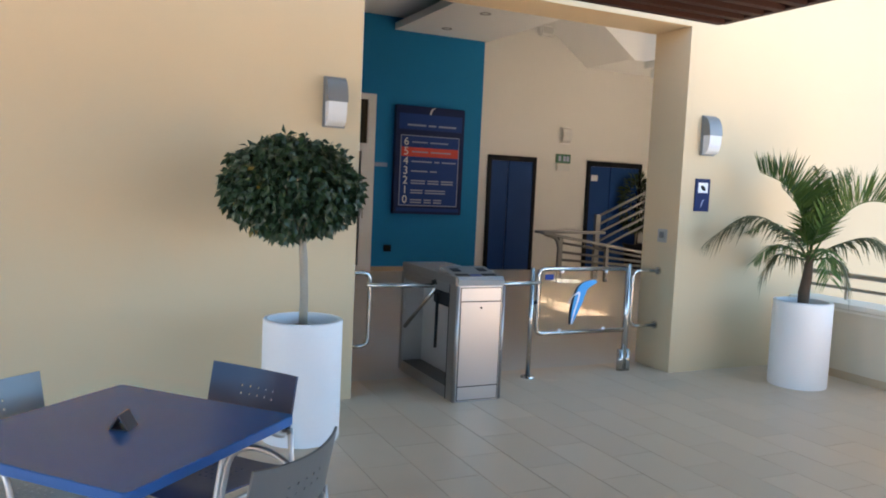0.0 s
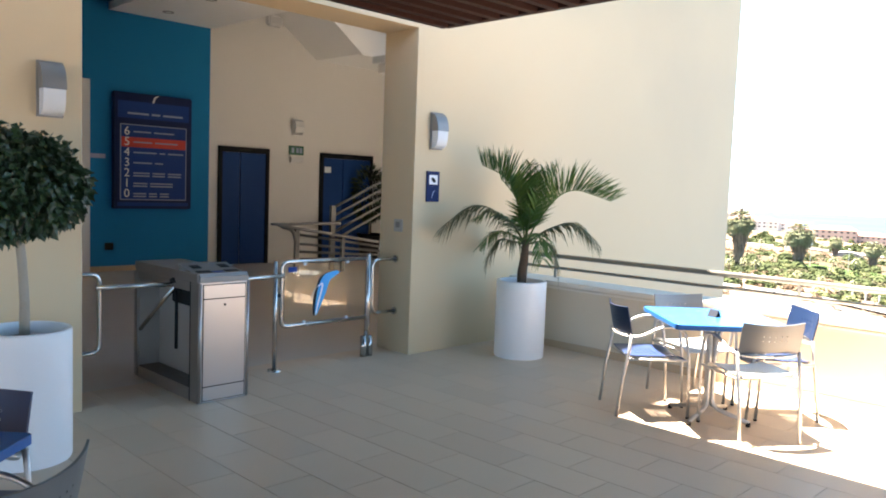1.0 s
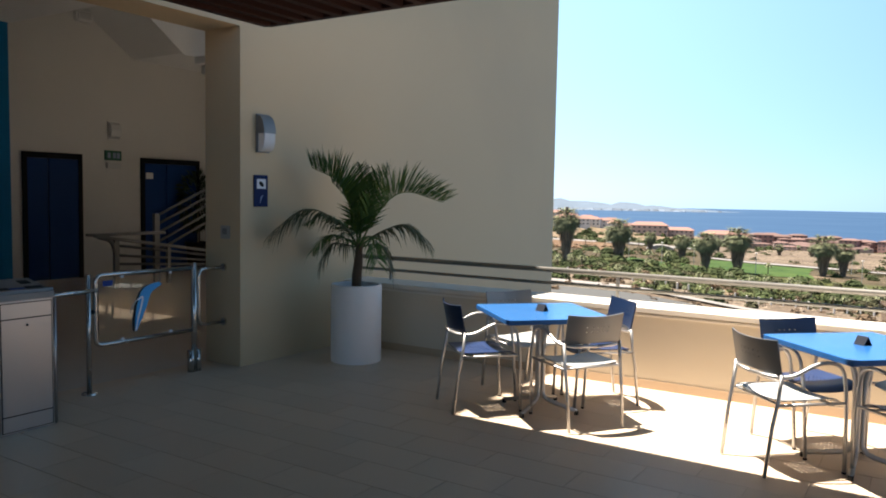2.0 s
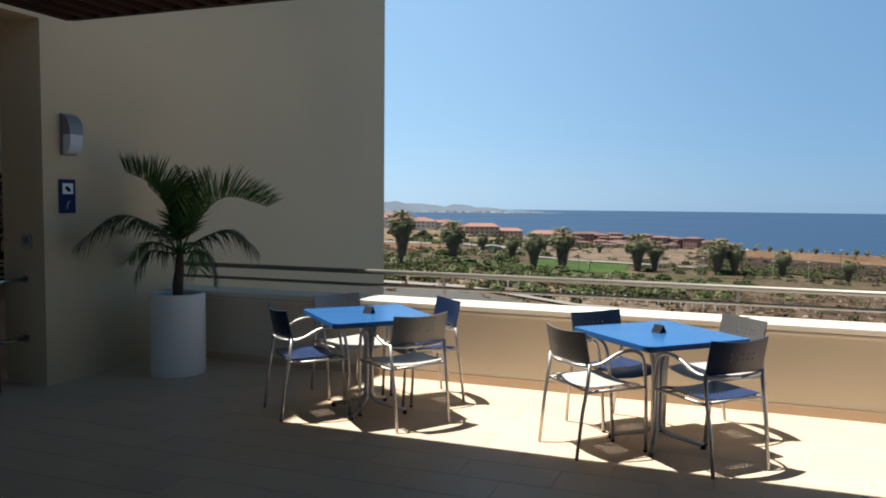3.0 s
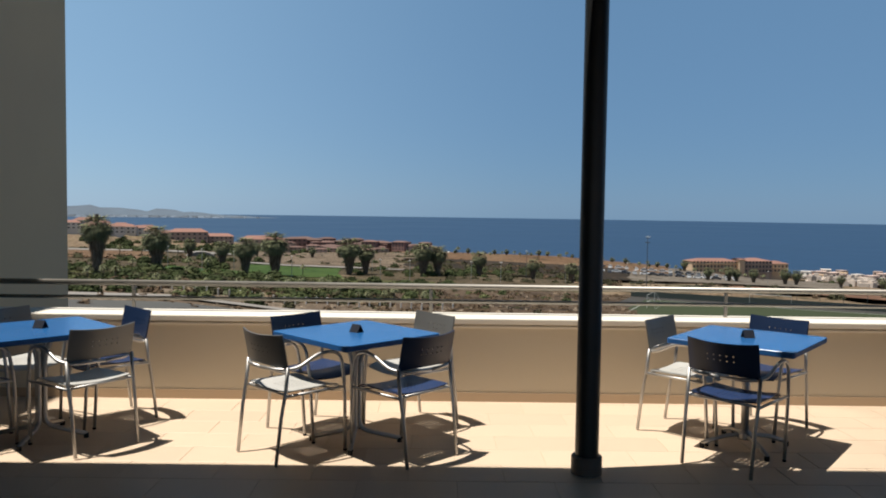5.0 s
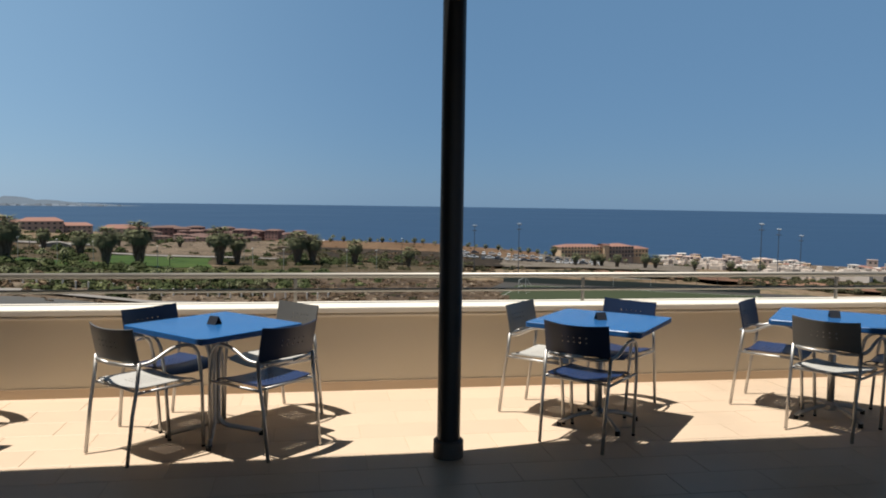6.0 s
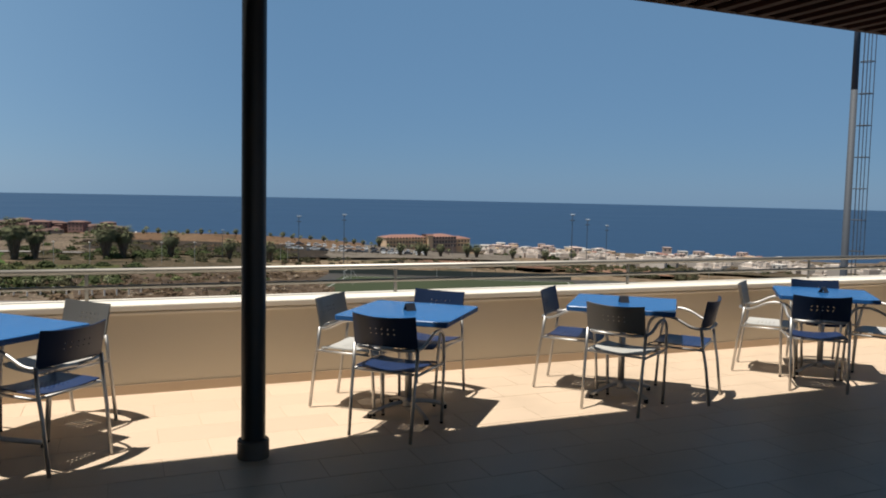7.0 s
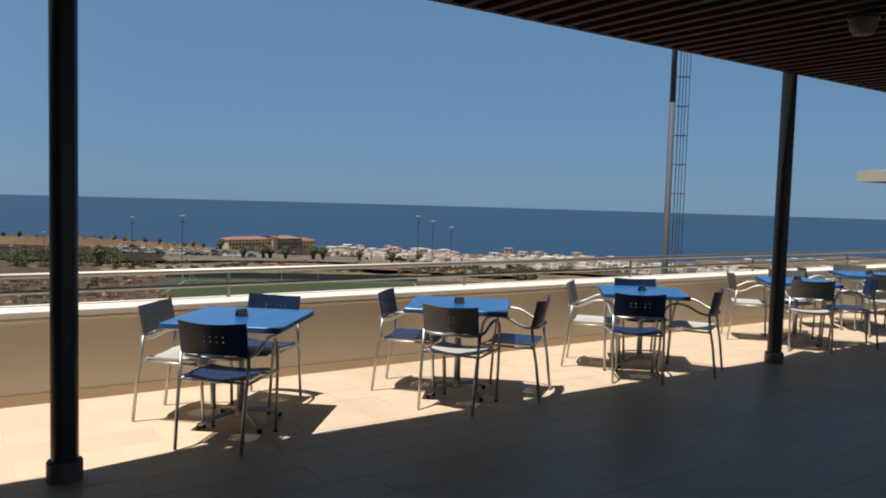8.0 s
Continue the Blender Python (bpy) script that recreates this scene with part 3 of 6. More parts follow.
def potted_palm(base):
    rnd = random.Random(11)
    t = thing("potted_palm", Matrix.Translation(base))
    bm = tube([(0, 0, -0.02), (0.0, 0, 0.12), (0.012, -0.01, 0.26), (0.02, -0.015, 0.46)], 0.03, 12, radii=[0.050, 0.046, 0.042, 0.03])
    for v in bm.verts:
        v.co += v.co.normalized() * 0.006 * math.sin(v.co.z * 120)
    part("trunk", bm, PALM_BARK, t, "brown ringed palm stem")
    r, f = Vector((0.65, -0.76, 0)), Vector((-0.76, -0.65, 0))
    z = Vector((0, 0, 1))
    o = Vector((0.015, -0.012, 0.40))

    def pt(a, b, c):
        return o + r * a + z * b + f * c

    fronds = [
        ([(0, 0, 0), (-0.06, 0.34, 0.04), (-0.20, 0.64, 0.07), (-0.44, 0.74, 0.10)], 0.40, FROND, 0.06, 84, 0.9),
        ([(0, 0, 0), (0.12, 0.26, -0.02), (0.38, 0.58, -0.05), (0.80, 0.44, -0.08)], 0.40, FROND, 0.10, 84, 0.9),
        ([(0, 0, 0), (-0.12, 0.20, 0.10), (-0.48, 0.42, 0.16), (-0.80, 0.14, 0.20)], 0.28, FROND_DRY, 0.9, 56, 0.05),
        ([(0, 0, 0), (0.16, 0.14, 0.08), (0.44, 0.26, 0.14), (0.64, 0.08, 0.18)], 0.27, FROND_DRY, 0.9, 52, 0.05),
        ([(0, 0, 0), (0.02, 0.36, -0.12), (0.06, 0.60, -0.20), (0.02, 0.78, -0.28)], 0.20, FROND_DRY, 0.3, 34, 0.6),
        ([(0, 0, 0), (-0.12, 0.08, -0.20), (-0.30, 0.12, -0.34), (-0.44, -0.06, -0.42)], 0.22, FROND, 0.9, 30, 0.1),
        ([(0, 0, 0), (0.06, 0.12, 0.28), (0.10, 0.14, 0.46), (0.14, -0.08, 0.58)], 0.20, FROND, 0.9, 26, 0.2),
        ([(0, 0, 0), (-0.14, 0.04, 0.12), (-0.26, 0.06, 0.18), (-0.36, -0.14, 0.2)], 0.20, FROND_DRY, 1.0, 26, 0.1),
        ([(0, 0, 0), (0.14, 0.04, 0.02), (0.24, 0.02, 0.04), (0.32, -0.20, 0.06)], 0.20, FROND_DRY, 1.0, 26, 0.1),
        ([(0, 0, 0), (0.04, 0.30, -0.05), (0.12, 0.52, -0.08), (0.30, 0.72, -0.14)], 0.30, FROND, 0.12, 54, 0.8),
        ([(0, 0, 0), (-0.04, 0.26, -0.08), (-0.12, 0.48, -0.14), (-0.26, 0.62, -0.2)], 0.30, FROND, 0.15, 54, 0.8),
        ([(0, 0, 0), (-0.14, 0.20, -0.14), (-0.34, 0.32, -0.26), (-0.52, 0.20, -0.34)], 0.22, FROND, 0.8, 36, 0.2),
    ]
    for line, lf, mat, droop, pairs, rise in fronds:
        palm_frond(t, [pt(*p) for p in line], lf, mat, rnd, droop, int(pairs * 1.2), rise)
    return tagged(t, "feathery green palm with some dry fronds in a pot", "potted palm")


ficus(POT_L)
potted_palm(POT_R)


# ---------------------------------------------------------------- on the terrace walls
LAMP_GREY = material("grey_lamp_housing", (0.21, 0.205, 0.195), 0.45, metal=0.3, vary=0.08)
LAMP_GLASS = material("frosted_lamp_cover", (0.60, 0.61, 0.61), 0.35, vary=0.04)
SIGN_NAVY = material("navy_sign", (0.010, 0.022, 0.085), 0.45, vary=0.06, scale=3, spec=0.15)
SIGN_BLUE = material("sign_blue_panel", (0.014, 0.050, 0.22), 0.45, vary=0.05, scale=3, spec=0.15)
SIGN_RED = material("sign_red_row", (0.55, 0.05, 0.04), 0.35, vary=0.05)
PRINT_WHITE = material("white_print", (0.78, 0.80, 0.82), 0.5, vary=0.02)
PRINT_PALE = material("pale_blue_print", (0.30, 0.36, 0.52), 0.5, vary=0.05)
LOGO_BLUE = material("sky_blue_print", (0.03, 0.34, 0.70), 0.5, vary=0.05)
SWITCH = material("grey_switch", (0.36, 0.35, 0.32), 0.5, vary=0.06)


def sconce(x, z, y=FACE_Y):
    s = thing("wall_lamp", pose(x, y, z))
    part("back_plate", box(-0.080, 0.080, -0.022, -0.001, 0.0, 0.35, 0.004), LAMP_GREY, s)
    arc = [(-0.022, 0.175)] + [(-0.022 - 0.085 * math.sin(radians(a)), 0.175 + 0.165 * math.cos(radians(a))) for a in (90, 75, 60, 45, 30, 15, 0)]
    part("housing", side_profile(arc, -0.072, 0.072), LAMP_GREY, s, "grey metal lamp hood", smooth="sharp")
    low = [(-0.022, 0.174), (-0.105, 0.174), (-0.102, 0.10), (-0.088, 0.045), (-0.06, 0.018), (-0.022, 0.012)]
    part("diffuser", side_profile(low, -0.066, 0.066), LAMP_GLASS, s, "frosted white lamp cover", smooth="sharp")
    return tagged(s, "grey and white curved wall lamp", "wall lamp", "wall lamps")


sconce(4.51, 1.945)
sconce(7.95, 1.95)


def ribbon(path, widths, scale, y=0.0):
    """A flat brush stroke in the xz plane, its half-width given at each point of the path."""
    own = bmesh.new()
    pts = [Vector((a, 0, b)) for a, b in path]
    fine, wide = [], []
    for k in range(len(pts) - 1):
        p0, p1, p2, p3 = pts[max(0, k - 1)], pts[k], pts[k + 1], pts[min(len(pts) - 1, k + 2)]
        for step in range(6):
            u = step / 6
            fine.append(0.5 * (2 * p1 + (p2 - p0) * u + (2 * p0 - 5 * p1 + 4 * p2 - p3) * u * u + (3 * p1 - p0 - 3 * p2 + p3) * u ** 3))
            wide.append(widths[k] + (widths[k + 1] - widths[k]) * u)
    fine.append(pts[-1])
    wide.append(widths[-1])
    rows = []
    for k, p in enumerate(fine):
        d = (fine[min(k + 1, len(fine) - 1)] - fine[max(0, k - 1)]).normalized()
        n = Vector((-d.z, 0, d.x)) * wide[k]
        rows.append([own.verts.new(((q.x) * scale, y, q.z * scale)) for q in (p - n, p + n)])
    for a, b in zip(rows, rows[1:]):
        own.faces.new((a[0], b[0], b[1], a[1]))
    return own


SWOOSH = [(-0.21, -0.47), (-0.153, -0.233), (-0.067, 0.033), (0.02, 0.267), (0.133, 0.38), (0.367, 0.487)]
HOOK = [(-0.21, -0.46), (-0.15, -0.20), (-0.087, 0.0), (-0.045, 0.17), (-0.06, 0.225), (-0.16, 0.165)]


def leaf_mark(scale, z=0.0):
    """The brush-stroke mark as one plain shape."""
    return ribbon(SWOOSH, [0.015, 0.055, 0.075, 0.07, 0.05, 0.01], scale)


def plaque():
    p = thing("wall_sign", pose(7.93, FACE_Y, 1.60))
    part("panel", box(-0.085, 0.085, -0.014, -0.001, -0.145, 0.145, 0.003), SIGN_NAVY, p)
    part("picture", box(-0.055, 0.055, -0.0165, -0.0145, 0.02, 0.11), PRINT_WHITE, p, "white picture field")
    bm = lathe([(0.0, 0.0), (0.034, 0.0), (0.034, 0.001), (0.0, 0.001)], 20)
    bm.transform(Matrix.Translation((0, -0.0172, 0.062)) @ Matrix.Rotation(radians(35), 4, "Y") @ Matrix.Rotation(radians(90), 4, "X") @ Matrix.Diagonal((1.0, 0.55, 1, 1)))
    part("emblem", bm, PLASTIC_BLACK, p)
    bm = leaf_mark(0.075)
    bm.transform(Matrix.Translation((0, -0.0165, -0.075)))
    part("mark", bm, PRINT_PALE, p)
    return tagged(p, "small navy wall sign with white picture", "sign")


plaque()


def switch_box(m):
    s = thing("switch_plate", m)
    part("plate", box(-0.06, 0.06, -0.012, 0.0, -0.06, 0.06, 0.004), SWITCH, s)
    part("button", box(-0.03, 0.03, -0.02, -0.0115, -0.02, 0.035, 0.004), LAMP_GREY, s)
    return tagged(s, "grey control plate on the pillar side", "switch")


switch_box(pose(PILLAR_X, 6.61, 1.22, 0, 0, -90))


# ---------------------------------------------------------------- turnstile and gate
def turnstile():
    t = thing("turnstile", pose(5.58, 6.635, 0))
    w, d = 0.20, 0.535
    part("front_cabinet", box(-w, w, -d, -d + 0.13, 0.0, 0.86, 0.006), STEEL, t)
    part("seam", box(-w + 0.030, w - 0.030, -d - 0.002, -d + 0.01, 0.012, 0.850), PLASTIC_BLACK, t)
    part("service_door", box(-w + 0.036, w - 0.036, -d - 0.005, -d + 0.009, 0.120, 0.742, 0.002), STEEL, t, "brushed steel service door")
    part("kick_panel", box(-w + 0.036, w - 0.036, -d - 0.005, -d + 0.009, 0.017, 0.112, 0.002), STEEL, t)
    part("upper_panel", box(-w + 0.036, w - 0.036, -d - 0.005, -d + 0.009, 0.750, 0.844, 0.002), STEEL, t)
    for sx in (-1, 1):
        part("edge_trim", tube([(sx * (w - 0.012), -d - 0.001, 0.01), (sx * (w - 0.012), -d - 0.001, 0.858)], 0.010, 10), STEEL, t, smooth=True)
        part("side_seam", box(sx * w - 0.0015, sx * w + 0.0015, -d + 0.118, -d + 0.129, 0.0, 0.86), PLASTIC_BLACK, t)
    lock = tube([(0, -d - 0.012, 0.70), (0, -d - 0.003, 0.70)], 0.008, 10)
    part("lock", lock, PLASTIC_BLACK, t)
    part("rear_cabinet", box(-w, w, d - 0.075, d, 0.0, 0.86, 0.012), STEEL, t)
    part("plinth", box(-w, w, -d + 0.131, d - 0.076, 0.0, 0.09, 0.006), STEEL, t)
    part("inner_panel", box(-0.02, 0.02, -d + 0.131, d - 0.076, 0.091, 0.79), STEEL_LIT, t, "inner steel panel, the light on it put into its colour")
    part("floor_plate", box(-w + 0.012, -0.022, -d + 0.134, d - 0.079, 0.090, 0.096), COLLAR, t)
    for sx in (-1, 1):
        part("drive_box", box(min(sx * 0.024, sx * 0.15), max(sx * 0.024, sx * 0.15), -d + 0.133, -0.02, 0.665, 0.788, 0.01), PLASTIC_BLACK, t)
    part("housing", box(-w, w, -d + 0.02, d - 0.02, 0.861, 0.925, 0.006), STEEL, t)
    part("beam", box(-w, w, -d + 0.131, d - 0.076, 0.790, 0.860, 0.006), STEEL, t)
    tilt = Matrix.Translation((0, -d, 0.905)) @ Matrix.Rotation(radians(11), 4, "X")

    def tilted(*span):
        bm = box(*span)
        bm.transform(tilt)
        return bm

    top = part("reader_panel", side_profile([(-d, 0.862), (-d, 0.905), (-d + 0.33, 0.969), (-d + 0.33, 0.926), (-d + 0.30, 0.9255), (-d + 0.02, 0.9255)], -w + 0.01, w - 0.01), LAMP_GREY, t, "grey sloping reader panel")
    for x in (-0.11, 0.11):
        part("reader", tilted(x - 0.055, x + 0.055, 0.03, 0.13, 0.001, 0.007, 0.002), PLASTIC_BLACK, top)
        part("reader", tilted(x - 0.035, x + 0.035, 0.20, 0.27, 0.001, 0.006, 0.002), PLASTIC_BLACK, top)
    part("label", tilted(-0.045, 0.045, 0.04, 0.12, 0.001, 0.004), SIGN_BLUE, top)
    for sx in (-1, 1):
        hub = part("hub", tube([(sx * 0.10, -0.14, 0.835), (sx * 0.19, -0.14, 0.80)], 0.060, 16), PLASTIC_BLACK, t)
        o = Vector((sx * 0.17, -0.14, 0.812))
        part("arm", tube([o, o + Vector((sx * (0.58 if sx < 0 else 0.59), 0.0, 0.01))], 0.017, 12), CHROME, hub, smooth=True)
        part("arm", tube([o, o + Vector((sx * 0.07, 0.46, -0.40))], 0.016, 12), CHROME, hub, smooth=True)
        part("arm", tube([o, o + Vector((sx * 0.03, -0.06, -0.47))], 0.012, 12), PLASTIC_BLACK, hub, smooth=True)
    return tagged(t, "brushed steel tripod turnstile with card readers", "turnstile")


turnstile()
GLASS = glass_material("clear_glass")


def swing_gate():
    g = thing("swing_gate", pose(0.01, 6.62, 0))
    part("slim_post", tube([(6.33, 0, 0.0), (6.33, 0, 0.93)], 0.019, 14), CHROME, g, smooth=True)
    f = lathe([(0.0, 0.0), (0.06, 0.0), (0.055, 0.012), (0.02, 0.016)], 24)
    f.transform(Matrix.Translation((6.33, 0, 0)))
    part("base_flange", f, CHROME, g)
    part("pivot_post", tube([(7.33, 0, 0.0), (7.33, 0, 0.96)], 0.027, 16), CHROME, g, smooth=True)
    for dx in (-0.034, 0.034):
        part("sleeve", tube([(7.33 + dx, 0, 0.0), (7.33 + dx, 0, 0.19)], 0.032, 16), CHROME, g, smooth=True)
    fr = part("gate_frame", tube(rounded([(7.30, 0, 0.92), (6.39, 0, 0.92), (6.39, 0, 0.37), (7.30, 0, 0.37)], 0.06, 6), 0.018, 12), CHROME, g, smooth=True)
    part("hinge", tube([(6.33, 0, 0.64), (6.39, 0, 0.64)], 0.016, 10), PLASTIC_BLACK, g)
    pane = part("pane", box(6.415, 7.295, -0.004, 0.004, 0.395, 0.895), GLASS, g, "clear glass gate panel")
    pane.visible_shadow = False
    for x in (6.62, 7.08):
        for z in (0.385, 0.905):
            part("clamp", box(x - 0.014, x + 0.014, -0.012, 0.012, z - 0.02, z + 0.02, 0.003), PRINT_WHITE, g)
    for nm, path, widths, dx, y, mat, word in (
            ("mark_outline", SWOOSH, [0.02, 0.085, 0.125, 0.12, 0.08, 0.01], -0.016, -0.0052, PLASTIC_BLACK, "black shadow line of the mark"),
            ("mark", SWOOSH, [0.012, 0.075, 0.118, 0.12, 0.088, 0.016], 0.006, -0.0060, LOGO_BLUE, "sky blue brush mark on the glass"),
            ("mark_tail", [(-0.14, 0.17), (0.04, 0.30), (0.20, 0.385), (0.44, 0.46)], [0.012, 0.075, 0.065, 0.006], 0.0, -0.0064, LOGO_BLUE, ""),
            ("mark_stroke", HOOK, [0.012, 0.022, 0.02, 0.022, 0.02, 0.008], 0.004, -0.0068, PRINT_WHITE, "white inner stroke"),
            ("mark_hair", [(-0.33, -0.13), (-0.27, 0.05), (-0.14, 0.20)], [0.004, 0.010, 0.004], 0.0, -0.0060, PRINT_WHITE, "")):
        bm = ribbon(path, widths, 0.40)
        bm.transform(Matrix.Translation((6.82 + dx, y, 0.625)))
        part(nm, bm, mat, g, word)
    part("label", box(6.45, 6.535, -0.007, -0.0045, 0.83, 0.875), SIGN_BLUE, g)
    lp = part("side_loop", tube(rounded([(7.665, 0, 0.90), (7.38, 0, 0.90), (7.38, 0, 0.40), (7.665, 0, 0.40)], 0.07, 6), 0.016, 12), CHROME, g, smooth=True)
    for z in (0.90, 0.40):
        part("rosette", tube([(7.652, 0, z), (7.668, 0, z)], 0.034, 16), CHROME, lp)
    return tagged(g, "chrome framed glass swing gate between steel posts", "gate")


swing_gate()


def barrier_loop():
    b = thing("barrier_rail", pose(0, 6.62, 0))
    part("loop", tube(rounded([(JAMB_X, 0, 0.90), (4.90, 0, 0.90), (4.90, 0, 0.34), (JAMB_X, 0, 0.34)], 0.07, 6), 0.017, 12), CHROME, b, smooth=True)
    for z in (0.90, 0.34):
        part("rosette", tube([(JAMB_X + 0.001, 0, z), (JAMB_X + 0.014, 0, z)], 0.034, 16), CHROME, b)
    return tagged(b, "chrome barrier loop fixed to the wall end", "barrier")


barrier_loop()

# ---------------------------------------------------------------- lobby
BY = LOBBY_Y - 0.10     # face of the blue wall
LIFT_BLUE = material("dark_blue_lift_door", (0.008, 0.045, 0.17), 0.5, vary=0.08, scale=2, spec=0.15)
FRAME_DARK = material("dark_lift_frame", (0.010, 0.011, 0.014), 0.6, vary=0.1, spec=0.1)
GREEN = material("green_sign", (0.02, 0.12, 0.07), 0.45, vary=0.06)
GLASS_DARK = material("dark_window", (0.03, 0.028, 0.024), 0.08, vary=0.2, scale=1, bump=0)
RAIL_GREY = material("grey_painted_rail", (0.15, 0.155, 0.16), 0.45, vary=0.08)


def letters(text, size, m, mat, parent, name="digit"):
    cu = bpy.data.curves.new("letters", "FONT")
    cu.body, cu.size, cu.align_x, cu.align_y = text, size, "CENTER", "CENTER"
    ob = bpy.data.objects.new("letters", cu)
    me = bpy.data.meshes.new_from_object(ob)
    bpy.data.objects.remove(ob)
    me.materials.append(mat)
    p = new(name, me)
    p.parent = parent
    p.matrix_basis = m
    return p


def directory_sign():
    d = thing("directory_sign", pose(8.63, BY, 0))
    part("case", box(-0.68, 0.68, -0.10, -0.002, 1.05, 2.98, 0.015), SIGN_NAVY, d)
    part("header_panel", box(-0.62, 0.62, -0.108, -0.099, 2.56, 2.84, 0.003), SIGN_BLUE, d)
    bm = leaf_mark(0.22)
    bm.transform(Matrix.Translation((0.0, -0.104, 2.86)))
    part("mark", bm, PRINT_WHITE, d)
    part("title_bar", box(-0.46, -0.10, -0.1105, -0.1085, 2.625, 2.655), PRINT_PALE, d)
    part("title_bar", box(-0.05, 0.10, -0.1105, -0.1085, 2.625, 2.655), PRINT_PALE, d)
    part("title_bar", box(0.15, 0.50, -0.1105, -0.1085, 2.625, 2.655), PRINT_PALE, d)
    part("base_strip", box(-0.62, 0.62, -0.108, -0.099, 1.10, 1.16, 0.003), SIGN_BLUE, d)
    part("list_border", box(-0.58, 0.58, -0.106, -0.099, 1.20, 2.46, 0.003), PRINT_PALE, d)
    part("list_panel", box(-0.565, 0.565, -0.109, -0.1055, 1.215, 2.445, 0.002), SIGN_BLUE, d)
    rows = [("6", (0.30, 0.36)), ("5", (0.32, 0.40)), ("4", (0.40, 0.10, 0.28)), ("3", (0.32, 0.14)), ("2", (0.28, 0.22, 0.24)), ("1", (0.24, 0.40)), ("0", (0.22, 0.14, 0.16))]
    for k, (num, widths) in enumerate(rows):
        z = 2.34 - k * 0.172
        if num == "5":
            part("red_band", box(-0.56, 0.56, -0.1105, -0.1085, z - 0.085, z + 0.078), SIGN_RED, d, "red highlighted row")
        letters(num, 0.20, pose(-0.47, -0.1125, z, 90, 0, 0), PRINT_WHITE, d)
        for line in range(2 if k > 3 else 1):
            x = -0.36
            for w in widths:
                part("text_bar", box(x, x + w, -0.1125, -0.111, z - 0.012 - 0.045 * line, z + 0.010 - 0.045 * line), PRINT_PALE, d)
                x += w + 0.05
    return tagged(d, "large navy floor directory with a red row", "sign")


directory_sign()


def lift(x0, x1):
    m = thing("lift", pose(0, LOBBY_Y, 0))
    h = 2.22
    part("door_frame", box(x0, x0 + 0.07, -0.05, -0.002, 0.0, h), FRAME_DARK, m)
    part("door_frame", box(x1 - 0.07, x1, -0.05, -0.002, 0.0, h), FRAME_DARK, m)
    part("door_head", box(x0 + 0.07, x1 - 0.07, -0.05, -0.002, h - 0.10, h), FRAME_DARK, m)
    part("indicator", box((x0 + x1) / 2 - 0.12, (x0 + x1) / 2 + 0.12, -0.056, -0.0505, h - 0.085, h - 0.03), PLASTIC_BLACK, m)
    mid = x0 + 0.42 * (x1 - x0)
    part("leaf", box(x0 + 0.072, mid - 0.006, -0.026, -0.003, 0.01, h - 0.102, 0.003), LIFT_BLUE, m)
    part("leaf", box(mid + 0.006, x1 - 0.072, -0.032, -0.003, 0.01, h - 0.102, 0.003), LIFT_BLUE, m)
    return tagged(m, "closed dark blue lift doors in a black frame", "lift", "lobby lifts")


lift(9.93, 11.0)
lift(12.22, 13.60)
note = thing("paper_note", pose(12.40, LOBBY_Y - 0.035, 1.88))
part("sheet", box(-0.08, 0.08, -0.003, 0.0, -0.06, 0.06), PRINT_WHITE, note)
tagged(note, "small white notice on the lift door", "notice")


def exit_sign():
    e = thing("exit_sign", pose(11.63, LOBBY_Y, 2.23))
    part("panel", box(-0.17, 0.17, -0.03, -0.001, -0.09, 0.09, 0.004), GREEN, e)
    for x in (-0.09, 0.02, 0.10):
        part("mark", box(x - 0.03, x + 0.03, -0.033, -0.031, -0.05, 0.05), PRINT_PALE, e)
    part("lamp_strip", box(-0.15, 0.15, -0.06, -0.001, -0.24, -0.13, 0.01), LAMP_GLASS, e)
    return tagged(e, "green exit sign over a white emergency lamp", "exit sign")


exit_sign()
w = thing("wall_lamp", pose(11.64, LOBBY_Y, 2.52))
part("back_plate", box(-0.11, 0.11, -0.03, -0.001, 0.0, 0.34, 0.005), WHITE, w)
part("diffuser", side_profile([(-0.03, 0.02), (-0.10, 0.06), (-0.13, 0.17), (-0.10, 0.28), (-0.03, 0.32)], -0.10, 0.10), LAMP_GLASS, w)
tagged(w, "plain pale lobby wall lamp", "wall lamp")
sd = thing("alarm_box", pose(11.03, LOBBY_Y, 4.65))
part("body", box(-0.16, 0.16, -0.16, -0.001, -0.10, 0.10, 0.03), WHITE, sd)
part("grille", box(-0.11, 0.11, -0.168, -0.158, -0.06, 0.06, 0.004), LAMP_GLASS, sd)
tagged(sd, "white box fixed high on the lobby wall", "alarm box")
so = thing("wall_socket", pose(7.91, BY, 0.42))
part("plate", box(-0.07, 0.07, -0.02, -0.001, -0.06, 0.06, 0.005), PLASTIC_BLACK, so)
part("cover", box(-0.05, 0.05, -0.032, -0.0205, -0.04, 0.04, 0.005), PLASTIC_BLACK, so)
tagged(so, "black socket box on the blue wall", "socket")
np_ = thing("name_plate", pose(7.71, BY, 1.91))
part("plate", box(-0.14, 0.14, -0.008, -0.001, -0.035, 0.035, 0.002), PRINT_PALE, np_)
tagged(np_, "small pale plate on the blue wall", "plate")

